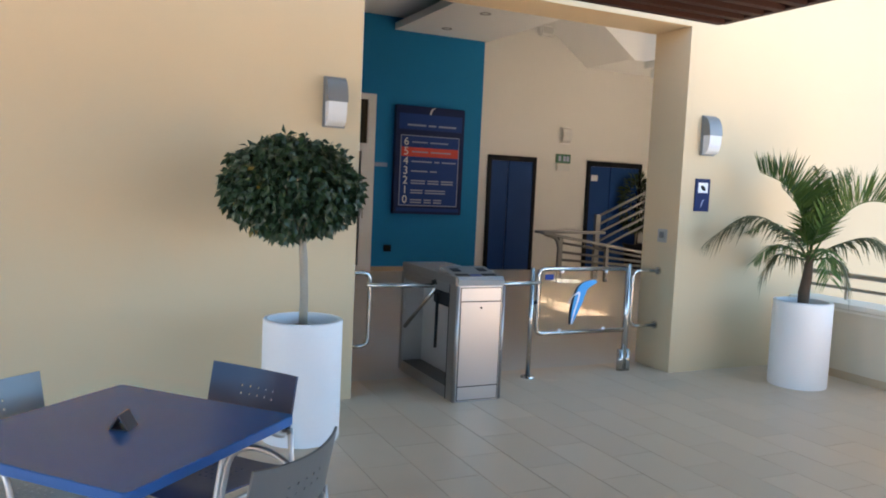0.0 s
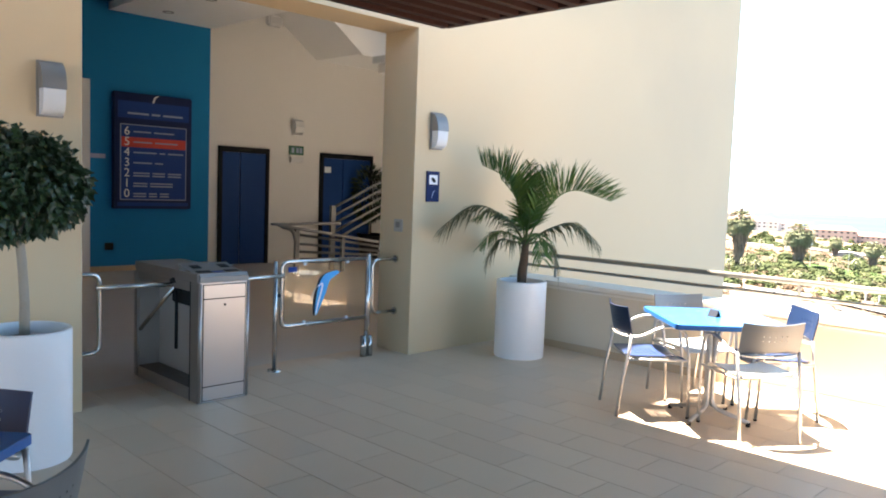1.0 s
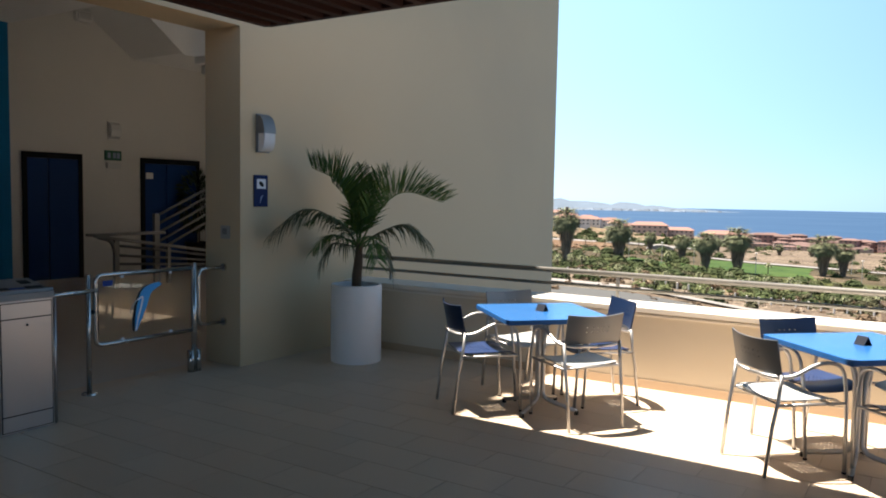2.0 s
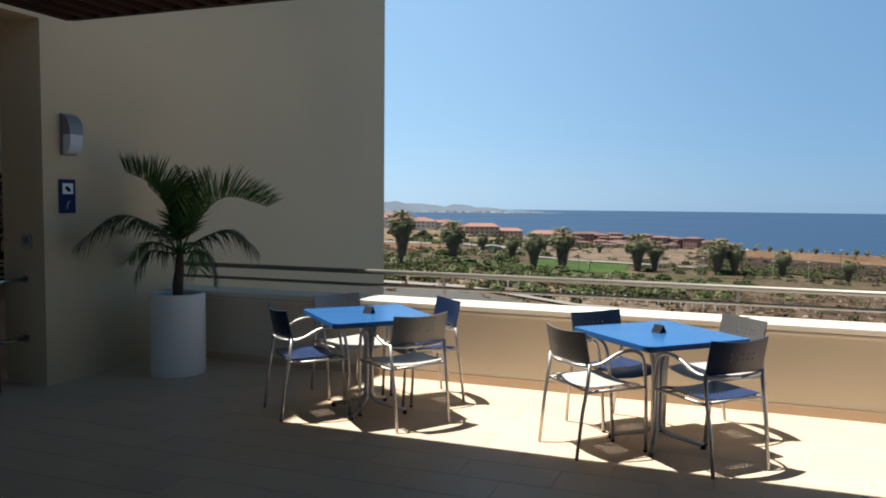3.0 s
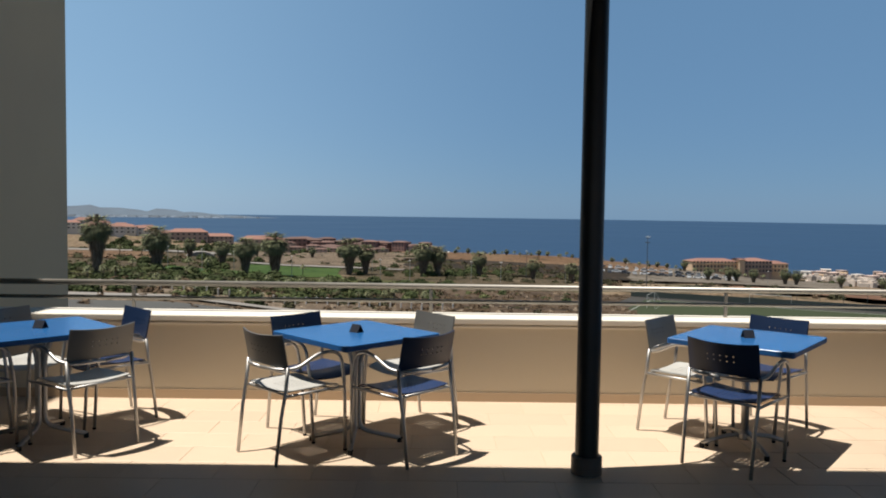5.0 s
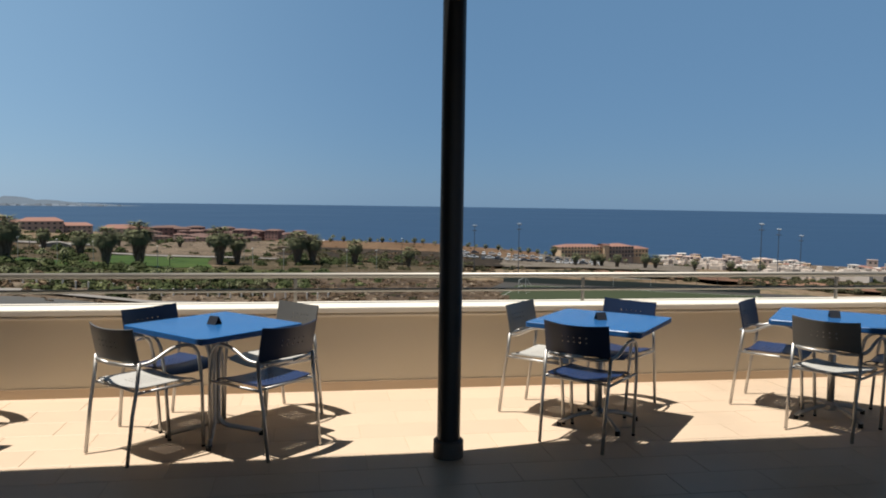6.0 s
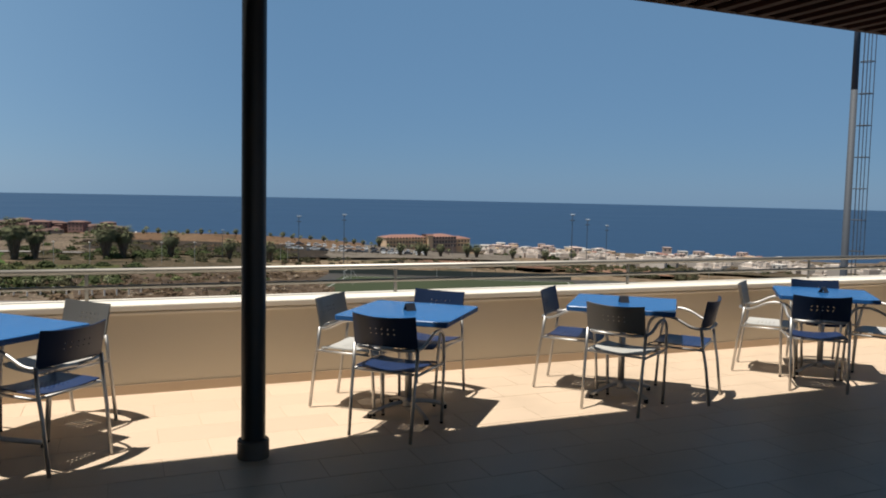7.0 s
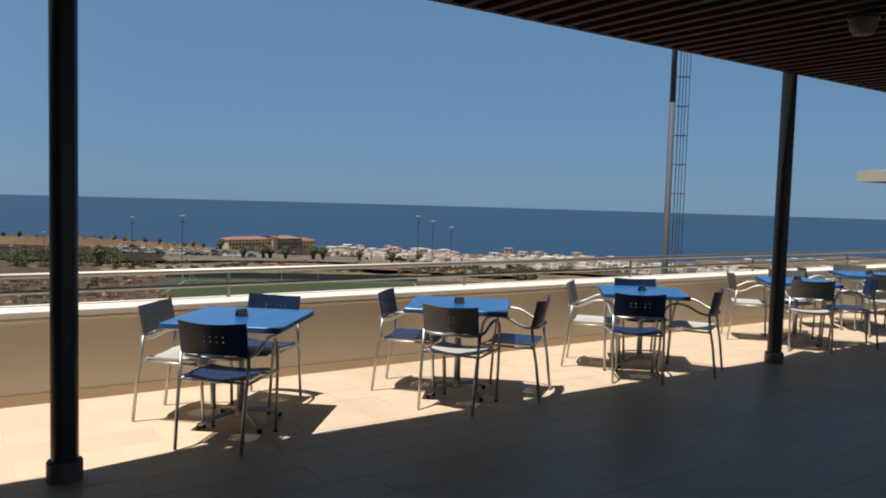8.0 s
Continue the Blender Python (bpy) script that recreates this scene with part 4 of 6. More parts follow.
# white glazed door at the end of the blue wall
door = structure("door_1", box(6.45, 6.55, BY - 0.10, BY - 0.002, 0.0, 3.12), WHITE, "white framed glazed lobby door")
for nm, bx in (("door_frame", (7.43, 7.57, 0.0, 3.12)), ("door_frame", (6.55, 7.43, 3.02, 3.12)), ("transom", (6.55, 7.43, 2.12, 2.26)), ("bottom_rail", (6.55, 7.43, 0.0, 0.12)), ("stile", (7.33, 7.43, 0.12, 2.12))):
    part(nm, box(bx[0], bx[1], BY - 0.10, BY - 0.004, bx[2], bx[3]), WHITE, door)
part("pane", box(6.55, 7.33, BY - 0.05, BY - 0.02, 0.12, 2.12), GLASS_DARK, door)
part("pane", box(6.55, 7.43, BY - 0.05, BY - 0.02, 2.26, 3.02), GLASS_DARK, door)
part("door_handle", tube([(7.37, BY - 0.13, 0.95), (7.37, BY - 0.13, 1.25)], 0.012, 8), STEEL, door)

structure("baseboard_lobby", box(7.58, 9.7, BY - 0.012, BY, 0.0, 0.09), SKIRT, "beige tile skirting")
structure("soffit", box(7.9, 9.75, 11.4, BY - 0.004, 4.28, 4.40), WHITE, "white dropped ceiling slab")
for y in (12.0, 13.4):
    dl = thing("downlight", pose(8.6, y, 4.28))
    part("ring", lathe([(0.05, 0.0), (0.09, 0.0), (0.09, -0.008), (0.05, -0.004)], 24), LAMP_GREY, dl)
    part("lens", lathe([(0.0, -0.001), (0.05, -0.001), (0.05, -0.004), (0.0, -0.004)], 24), LAMP_GLASS, dl)
    tagged(dl, "round recessed downlight in the white slab", "downlight", "lobby downlights")


# stair: sloping flight under the ceiling, landing, and the guard rail round it
def stair():
    s = thing("staircase")
    bm = bmesh.new()
    p0, p1 = Vector((10.3, 0, 5.335)), Vector((12.08, 0, 4.06))
    q = []
    for y in (12.75, LOBBY_Y):
        for p, dz in ((p0, 0), (p1, 0), (p1, 0.30), (p0, 0.30)):
            q.append(bm.verts.new((p.x, y, p.z + dz)))
    for f in ((0, 1, 2, 3), (7, 6, 5, 4), (0, 4, 5, 1), (1, 5, 6, 2), (2, 6, 7, 3), (3, 7, 4, 0)):
        bm.faces.new([q[k] for k in f])
    bmesh.ops.recalc_face_normals(bm, faces=bm.faces[:])
    part("flight", bm, WHITE, s, "white sloping underside of the flight")
    part("landing", box(12.08, WALL_END - 0.3, 12.75, LOBBY_Y, 4.06, 4.36), WHITE, s)
    bm = bmesh.new()
    q = []
    for y in (12.66, 12.748):
        for x, z in ((10.3, 5.30), (12.08, 4.03), (13.9, 4.03), (13.9, 5.1), (12.2, 5.1), (10.3, 6.4)):
            q.append(bm.verts.new((x, y, z)))
    for k in range(6):
        bm.faces.new((q[k], q[(k + 1) % 6], q[6 + (k + 1) % 6], q[6 + k]))
    bm.faces.new(q[:6][::-1])
    bm.faces.new(q[6:])
    bmesh.ops.recalc_face_normals(bm, faces=bm.faces[:])
    part("balustrade", bm, WHITE, s, "white solid balustrade beside the flight")
    for k, (x, z) in enumerate(((12.30, 3.90), (12.45, 3.74), (12.75, 3.74))):
        part("lower_step", box(x, x + 0.34, 11.9, 12.655, z, 4.03 - 0.002 * k), WHITE, s)
    for k in range(9):
        part("step", box(10.35 + k * 0.19, 10.54 + k * 0.19, 12.752, LOBBY_Y, 5.50 - k * 0.136, 5.66 - k * 0.136), WHITE, s)
    return tagged(s, "white concrete staircase overhead in the lobby", "staircase")


stair()


def guard_rail():
    g = thing("guard_rail", pose(0, 12.3, 0))

    def flat_bar(a, b, w, th):
        """A flat hand rail from a to b (x, z), w deep and th thick, with eased ends."""
        own = rounded_slab(1.0, w, -th / 2, th / 2, w * 0.45, 0.006)
        d = Vector((b[0] - a[0], 0, b[1] - a[1]))
        own.transform(Matrix.Translation(((a[0] + b[0]) / 2, 0, (a[1] + b[1]) / 2)) @ Matrix.Rotation(-math.atan2(d.z, d.x), 4, "Y") @ Matrix.Diagonal((d.length, 1, 1, 1)))
        return own

    back = flat_bar((10.0, 0.868), (11.46, 0.872), 0.20, 0.045)
    back.transform(Matrix.Translation((0, 0.13, 0)))
    part("top_rail", back, RAIL_GREY, g, "wide flat grey hand rail")
    front = flat_bar((10.0, 0.865), (12.6, 0.47), 0.16, 0.05)
    front.transform(Matrix.Translation((0, -0.06, 0)))
    part("top_rail", front, RAIL_GREY, g, "flat grey hand rail sloping down")
    part("bracket", tube(rounded([(10.12, 0.0, 0.84), (10.36, 0.0, 0.78), (10.43, 0.0, 0.52)], 0.14, 6), 0.035, 8), RAIL_GREY, g, smooth=True)
    for za, zb in ((0.70, 0.40), (0.54, 0.32), (0.40, 0.25), (0.27, 0.18)):
        part("bar", tube([(10.40, 0, za), (12.6, 0, zb)], 0.022, 8), RAIL_GREY, g, smooth=True)
    part("post", box(10.39, 10.47, -0.03, 0.03, 0.0, 0.80), RAIL_GREY, g)
    part("post", box(11.40, 11.46, -0.03, 0.03, 0.0, 0.64), RAIL_GREY, g)
    part("post", box(12.40, 12.46, -0.03, 0.03, 0.0, 0.48), RAIL_GREY, g)
    for k in range(5):
        z = 1.15 - 0.155 * k
        part("sloping_bar", tube([(11.43, 0.32, z), (12.9, 0.32, z + 0.66)], 0.024, 8), RAIL_GREY, g, smooth=True)
    part("sloping_post", box(11.38, 11.48, 0.29, 0.35, 0.0, 1.19), RAIL_GREY, g)
    part("sloping_post", box(12.84, 12.92, 0.29, 0.35, 0.0, 1.86), RAIL_GREY, g)
    return tagged(g, "grey metal guard rail with horizontal bars by the stair", "railing")


guard_rail()


def lobby_shrub(x, y):
    rnd = random.Random(8)
    t = thing("potted_shrub", pose(x, y, 0))
    part("pot", lathe([(0.0, 0.0), (0.19, 0.0), (0.24, 0.50), (0.26, 0.52), (0.26, 0.56), (0.22, 0.56), (0.21, 0.50), (0.0, 0.49)], 28), PLASTIC_BLACK, t, "dark plastic pot")
    part("stem", tube([(0, 0, 0.48), (0.02, 0.01, 0.95), (-0.02, 0.0, 1.4)], 0.018, 8), BARK_PALE, t)
    verts, faces = [], []
    for k in range(1100):
        d = Vector((rnd.gauss(0, 1), rnd.gauss(0, 1), rnd.gauss(0, 1))).normalized()
        p = Vector((d.x * 0.36, d.y * 0.30, 1.48 + d.z * 0.50)) * rnd.uniform(0.85, 1.0)
        leaf_into(verts, faces, p, d + Vector((0, 0, -0.4)), rnd.uniform(0.10, 0.18), rnd.uniform(0.035, 0.06), rnd)
    raw_part("leaves", verts, faces, LEAF_DARK, t)
    return tagged(t, "dark leafy potted shrub beside the lift", "potted plant")


lobby_shrub(13.42, 13.95)

# ---------------------------------------------------------------- sea and land
def land_material(name, colours, scale):
    """Ground of several earth and plant colours in ragged patches."""
    m = bpy.data.materials.new(name)
    m.use_nodes = True
    n, l = m.node_tree.nodes, m.node_tree.links
    b = n["Principled BSDF"]
    b.inputs["Roughness"].default_value, b.inputs["Specular IOR Level"].default_value = 0.95, 0.1
    tc = n.new("ShaderNodeTexCoord")
    big, small = n.new("ShaderNodeTexNoise"), n.new("ShaderNodeTexNoise")
    for tex, sc in ((big, scale), (small, scale * 9)):
        tex.inputs["Scale"].default_value, tex.inputs["Detail"].default_value, tex.inputs["Roughness"].default_value = sc, 6, 0.65
        l.new(tc.outputs["Object"], tex.inputs["Vector"])
    mix = n.new("ShaderNodeMath")
    mix.operation = "MULTIPLY_ADD"
    mix.inputs[1].default_value = 0.55
    half = n.new("ShaderNodeMath")
    half.operation = "MULTIPLY"
    half.inputs[1].default_value = 0.45
    l.new(small.outputs["Fac"], half.inputs[0])
    l.new(big.outputs["Fac"], mix.inputs[0])
    l.new(half.outputs[0], mix.inputs[2])
    ramp = n.new("ShaderNodeValToRGB")
    e = ramp.color_ramp.elements
    lo, hi = 0.40, 0.60
    while len(e) < len(colours):
        e.new(0.5)
    for k, c in enumerate(colours):
        e[k].position, e[k].color = lo + (hi - lo) * k / (len(colours) - 1), (c[0] * 0.82, c[1] * 0.80, c[2] * 0.80, 1)
    l.new(mix.outputs[0], ramp.inputs["Fac"])
    l.new(ramp.outputs["Color"], b.inputs["Base Color"])
    return m


LAND = land_material("dry_earth", [(0.06, 0.055, 0.03), (0.17, 0.12, 0.075), (0.25, 0.19, 0.125), (0.10, 0.09, 0.045)], 0.035)
SEA = material("sea_water", (0.011, 0.036, 0.082), 0.45, vary=0.25, scale=0.003, fine=0.05, bump=0.0, spec=0.36)
bm = bmesh.new()
bmesh.ops.create_circle(bm, cap_ends=True, radius=4900, segments=128, matrix=Matrix.Translation((3, 0.8, -45)))
structure("water", bm, SEA, "deep blue open sea")
AZ = (-75, -61, -50, -35, -22, -8, 2, 12, 20, 28, 45, 80)
RAD = (25, 120, 200, 300, 420, 520, 650, 800, 1100, 1600)
HEIGHT = (
    (-14,) * 12,
    (-16.5, -16.5, -16.5, -16.5, -16.5, -16.2, -15, -14, -11.5, -10.5, -10, -10),
    (-20, -20, -20, -19, -18, -18, -18, -17, -14.5, -13, -13, -13),
    (-26, -26, -26, -26, -25, -25.5, -22.5, -20.5, -18, -16.5, -16, -16),
    (-33, -33, -34, -34, -33, -24, -23.5, -24, -20.5, -19, -18, -18),
    (-38, -40, -41, -41.5, -38, -30, -28, -27, -22, -20, -19, -19),
    (-37, -37, -46, -46, -46, -46, -42, -32, -24, -21, -20, -20),
    (-40, -42, -60, -60, -60, -60, -60, -50, -28, -22, -20, -20),
    (-60, -60, -60, -60, -60, -60, -60, -60, -50, -26, -20, -20),
    (-60, -60, -60, -60, -60, -60, -60, -60, -60, -50, -30, -30),
)
EYE_X, EYE_Y = 2.95, 0.85


def ground_z(r, az):
    az = max(AZ[0], min(AZ[-1], az))
    r = max(RAD[0], min(RAD[-1], r))
    i = max(k for k in range(len(AZ) - 1) if AZ[k] <= az)
    j = max(k for k in range(len(RAD) - 1) if RAD[k] <= r)
    u, v = (az - AZ[i]) / (AZ[i + 1] - AZ[i]), (r - RAD[j]) / (RAD[j + 1] - RAD[j])
    top = HEIGHT[j][i] * (1 - u) + HEIGHT[j][i + 1] * u
    bot = HEIGHT[j + 1][i] * (1 - u) + HEIGHT[j + 1][i + 1] * u
    return top * (1 - v) + bot * v


def spot(r, az):
    """A place on the land, r metres out towards az degrees (from the x axis towards the y axis)."""
    a = radians(az - 1.1)
    return Vector((EYE_X + r * math.cos(a), EYE_Y + r * math.sin(a), ground_z(r, az)))


bm = bmesh.new()
radii = [25 + 5 * i for i in range(80)] + [425 + 15 * i for i in range(45)] + [1100, 1250, 1400, 1600]
angles = [-75 + 1.0 * i for i in range(156)]
grid = [[bm.verts.new(spot(r, a) + Vector((0, 0, noise.noise(Vector((r * 0.05, a * 0.3, 0))) * r * 0.004))) for a in angles] for r in radii]
for r0, r1 in zip(grid, grid[1:]):
    for k in range(len(angles) - 1):
        bm.faces.new((r0[k], r1[k], r1[k + 1], r0[k + 1]))
structure("ground", bm, LAND, "dry sloping land falling to the coast", smooth=True)

LAWN = land_material("watered_lawn", [(0.028, 0.052, 0.014), (0.048, 0.088, 0.021), (0.075, 0.11, 0.03)], 0.03)
SCRUB = land_material("dark_scrub_ground", [(0.014, 0.016, 0.008), (0.055, 0.045, 0.024), (0.12, 0.088, 0.055), (0.035, 0.036, 0.016), (0.21, 0.155, 0.105)], 0.06)
FIELD = land_material("orange_dry_grass", [(0.05, 0.04, 0.022), (0.18, 0.105, 0.060), (0.10, 0.066, 0.038), (0.235, 0.150, 0.090), (0.065, 0.055, 0.03)], 0.05)
BASALT = land_material("dark_basalt_slope", [(0.010, 0.009, 0.008), (0.050, 0.038, 0.027), (0.016, 0.015, 0.011), (0.10, 0.072, 0.05)], 0.06)
EARTH = land_material("tan_earth_bank", [(0.04, 0.032, 0.022), (0.18, 0.135, 0.095), (0.08, 0.062, 0.042), (0.26, 0.205, 0.15), (0.10, 0.08, 0.05)], 0.08)
ROAD = material("pale_road", (0.21, 0.19, 0.17), 0.9, vary=0.15, scale=0.1, fine=1.0, bump=0.0)
ROCK = land_material("brown_rock", [(0.018, 0.014, 0.010), (0.060, 0.042, 0.028), (0.135, 0.098, 0.066), (0.036, 0.028, 0.018)], 0.14)
TURF = material("green_pitch_turf", (0.040, 0.050, 0.026), 0.9, vary=0.15, scale=0.05, fine=1.0, bump=0.0, spec=0.1)
GRASS = land_material("rough_grass", [(0.035, 0.045, 0.014), (0.085, 0.090, 0.030), (0.055, 0.062, 0.022), (0.12, 0.105, 0.05)], 0.05)
STREET = material("worn_asphalt", (0.062, 0.060, 0.055), 0.9, vary=0.2, scale=0.1, fine=1.0, bump=0.0)
RED_EARTH = land_material("red_earth", [(0.10, 0.06, 0.04), (0.24, 0.135, 0.085), (0.30, 0.19, 0.13)], 0.04)
PALE_EARTH = land_material("pale_gravel_lot", [(0.06, 0.05, 0.038), (0.14, 0.12, 0.095), (0.20, 0.175, 0.145), (0.09, 0.08, 0.055)], 0.06)
# the haze of distance is put into these two blue-grey colours
FAR_TOWN = material("haze_tinted_far_town", (0.115, 0.140, 0.172), 0.95, vary=0.2, scale=0.01, bump=0.0, per_leaf=0.35)
FAR_HILL = material("haze_tinted_far_coast", (0.080, 0.106, 0.138), 0.95, vary=0.34, scale=0.006, fine=0.03, bump=0.0)
BUSH = material("green_bush", (0.040, 0.050, 0.020), 0.9, vary=0.4, scale=0.3, fine=2.0, bump=0.0, spec=0.1, per_leaf=0.3)
BUSH_OLIVE = material("olive_bush", (0.058, 0.055, 0.030), 0.9, vary=0.4, scale=0.3, fine=2.0, bump=0.0, spec=0.1, per_leaf=0.3)
BUSH_LIME = material("light_green_bush", (0.095, 0.105, 0.045), 0.9, vary=0.3, scale=0.3, fine=2.0, bump=0.0, spec=0.1, per_leaf=0.4)
BUSH_BROWN = material("brown_scrub", (0.095, 0.066, 0.042), 0.95, vary=0.4, scale=0.3, fine=2.0, bump=0.0, spec=0.1, per_leaf=0.35)
STONE_FAR = material("tan_boulder", (0.26, 0.205, 0.15), 0.95, vary=0.3, scale=0.5, fine=3.0, bump=0.0, spec=0.1, per_leaf=0.3)
SKIRT_FROND = material("dead_palm_skirt", (0.150, 0.112, 0.078), 0.95, vary=0.35, scale=0.8, fine=4.0, bump=0.0, per_leaf=0.5)
CROWN_GREEN = material("far_palm_crown", (0.155, 0.162, 0.078), 0.8, vary=0.3, scale=0.8, fine=4.0, bump=0.0, per_leaf=0.5)
TRUNK_FAR = material("grey_palm_trunk", (0.16, 0.125, 0.09), 0.95, vary=0.2, scale=1.0, bump=0.0)
# roof, pink and red colours are muted towards the pinkish haze of distance
ROOF_BROWN = material("brown_tile_roof", (0.130, 0.074, 0.060), 0.85, vary=0.2, scale=0.15, fine=1.0, bump=0.0, per_piece=0.25)
ROOF_RED = material("terracotta_roof", (0.215, 0.110, 0.084), 0.85, vary=0.18, scale=0.15, fine=1.0, bump=0.0, per_piece=0.15)
HOUSE_PINK = material("pink_house_render", (0.40, 0.30, 0.25), 0.9, vary=0.1, scale=0.1, bump=0.0, per_piece=0.2)
HOUSE_RED = material("dark_red_house_render", (0.24, 0.135, 0.115), 0.9, vary=0.1, scale=0.1, bump=0.0, per_piece=0.15)
HOUSE_ROSE = material("pale_rose_house_render", (0.52, 0.39, 0.33), 0.9, vary=0.06, scale=0.1, bump=0.0, per_piece=0.2)
HOUSE_WHITE = material("white_house_render", (0.60, 0.555, 0.50), 0.9, vary=0.06, scale=0.1, bump=0.0, per_piece=0.18)
HOUSE_OCHRE = material("ochre_house_render", (0.60, 0.43, 0.28), 0.9, vary=0.08, scale=0.1, bump=0.0, per_piece=0.15)
PANE_FAR = material("dark_far_window", (0.05, 0.055, 0.06), 0.2, vary=0.1, bump=0.0)
GALVANISED = material("galvanised_steel", (0.33, 0.32, 0.30), 0.6, metal=0.1, vary=0.08, bump=0.0)
MAST_GREY = material("grey_mast_paint", (0.055, 0.063, 0.076), 0.7, vary=0.1, bump=0.0)
MAST_BLUE = material("dark_blue_mast_paint", (0.035, 0.046, 0.068), 0.5, vary=0.1, bump=0.0)


def ground_patch(name, r0, r1, az0, az1, mat, label, lift=0.25, wobble=0.12, n=24, m=10):
    """A surface lying on the land between two distances and two bearings, with uneven edges."""
    bm = bmesh.new()
    rows = []
    for i in range(m + 1):
        row = []
        for j in range(n + 1):
            u, v = i / m, j / n
            w0 = wobble * noise.noise(Vector((v * 5.0 + r0, az0, 0)))
            w1 = wobble * noise.noise(Vector((v * 5.0 + r1, az1, 7)))
            r = (r0 + (r1 - r0) * w0) * (1 - u) + (r1 + (r1 - r0) * w1) * u
            a = az0 + (az1 - az0) * v + (az1 - az0) * wobble * 0.5 * noise.noise(Vector((u * 4.0, r0, az1)))
            p = spot(r, a)
            row.append(bm.verts.new(p + Vector((0, 0, lift + r * 0.0022))))
        rows.append(row)
    for p, q in zip(rows, rows[1:]):
        for j in range(n):
            bm.faces.new((p[j], q[j], q[j + 1], p[j + 1]))
    bmesh.ops.recalc_face_normals(bm, faces=bm.faces[:])
    return structure(name, bm, mat, label, smooth=True)


ground_patch("ground_scrub_1", 150, 395, -9, 30, SCRUB, "dark scrub covered slope", 0.1, 0.05)
ground_patch("ground_lawn_1", 207, 268, 8.2, 15.2, LAWN, "bright green watered lawn")
ground_patch("ground_grass", 152, 204, 1, 27, GRASS, "yellow-green rough grass between shrubs", 0.15, 0.08)
ground_patch("road_3", 100, 108.5, 2, 27, STREET, "grey street below the terrace", 0.35, 0.02)
ground_patch("pavement_1", 112, 114.5, 0, 27, ROAD, "pale pavement along the street", 0.5, 0.02)
ground_patch("ground_lawn_2", 186, 216, 15, 20.5, LAWN, "green lawn between palms")
ground_patch("ground_field_1", 262, 345, 20.5, 28, FIELD, "orange dry grass field", 0.4)
ground_patch("road_1", 345, 362, 12, 30, ROAD, "pale road", 0.5, 0.05)
ground_patch("ground_field_2", 284, 420, 0.5, 14.5, EARTH, "brown dry earth below the resort", 0.55, 0.06)
ground_patch("road_2", 270, 280, 3.5, 15, ROAD, "pale lane past the lawn", 0.5, 0.3)
ground_patch("ground_plateau", 362, 500, -16, 3.5, FIELD, "tan dry grass plateau above the sea", 0.5, 0.06)
ground_patch("ground_scrub_2", 290, 368, -13, 3.5, BASALT, "dark basalt slope under the plateau", 0.6, 0.08)
ground_patch("ground_rocks", 122, 176, -13.5, 4, ROCK, "brown rocky ground", 0.3, 0.1)
ground_patch("ground_slope", 90, 126, -1, 30, EARTH, "tan earth bank with scrub", 0.2, 0.1)
ground_patch("ground_car_park", 300, 440, -27, -9.5, PALE_EARTH, "pale gravel car park", 0.4, 0.08)
ground_patch("ground_red_earth", 215, 265, -40, -20, RED_EARTH, "bare red earth", 0.3, 0.15)
ground_patch("ground_scrub_3", 270, 470, -64, -36, SCRUB, "dark scrub hollow", 0.3, 0.08)
ground_patch("ground_bluff", 555, 690, -64, -51.5, EARTH, "rocky tan bluff over the sea", 1.2, 0.1)
ground_patch("ground_pale_slope", 470, 640, -64, -24, EARTH, "mottled tan slope round the village", 0.3, 0.06)

# far coast across the bay
bm = bmesh.new()
low, high = [], []
for k in range(61):
    az = 11.5 + 0.6 * k
    a = radians(az)
    h = -45 + min(1.0, k / 10) * (12 + 12 * noise.noise(Vector((k * 0.35, 2, 0))) + 1.75 * k) * (0.8 + 0.45 * noise.noise(Vector((k * 1.3, 5, 0))))
    low.append(bm.verts.new((3400 * math.cos(a), 3400 * math.sin(a), -46)))
    high.append((bm.verts.new((3600 * math.cos(a), 3600 * math.sin(a), h)), bm.verts.new((4400 * math.cos(a), 4400 * math.sin(a), -60))))
for k in range(60):
    bm.faces.new((low[k], low[k + 1], high[k + 1][0], high[k][0]))
    bm.faces.new((high[k][0], high[k + 1][0], high[k + 1][1], high[k][1]))
structure("backdrop_coast", bm, FAR_HILL, "far headland across the bay, haze put into its blue-grey colour", smooth=True)
rnd = random.Random(8)
bm = bmesh.new()
for k in range(170):
    a, r = radians(rnd.triangular(12.8, 40, 17)), rnd.uniform(3330, 3390)
    w, h = rnd.uniform(10, 26), rnd.uniform(3, 9)
    x, y = r * math.cos(a), r * math.sin(a)
    own = box(x - w, x + w, y - w, y + w, -50, -45 + h)
    # tops drawn in, so the slanted sides catch the high sun and look paler
    for v in own.verts:
        if v.co.z > -49:
            v.co.x, v.co.y = x + (v.co.x - x) * 0.25, y + (v.co.y - y) * 0.45
    merge(bm, own)
structure("backdrop_town", bm, FAR_TOWN, "pale town along the far shore, haze put into its colour")


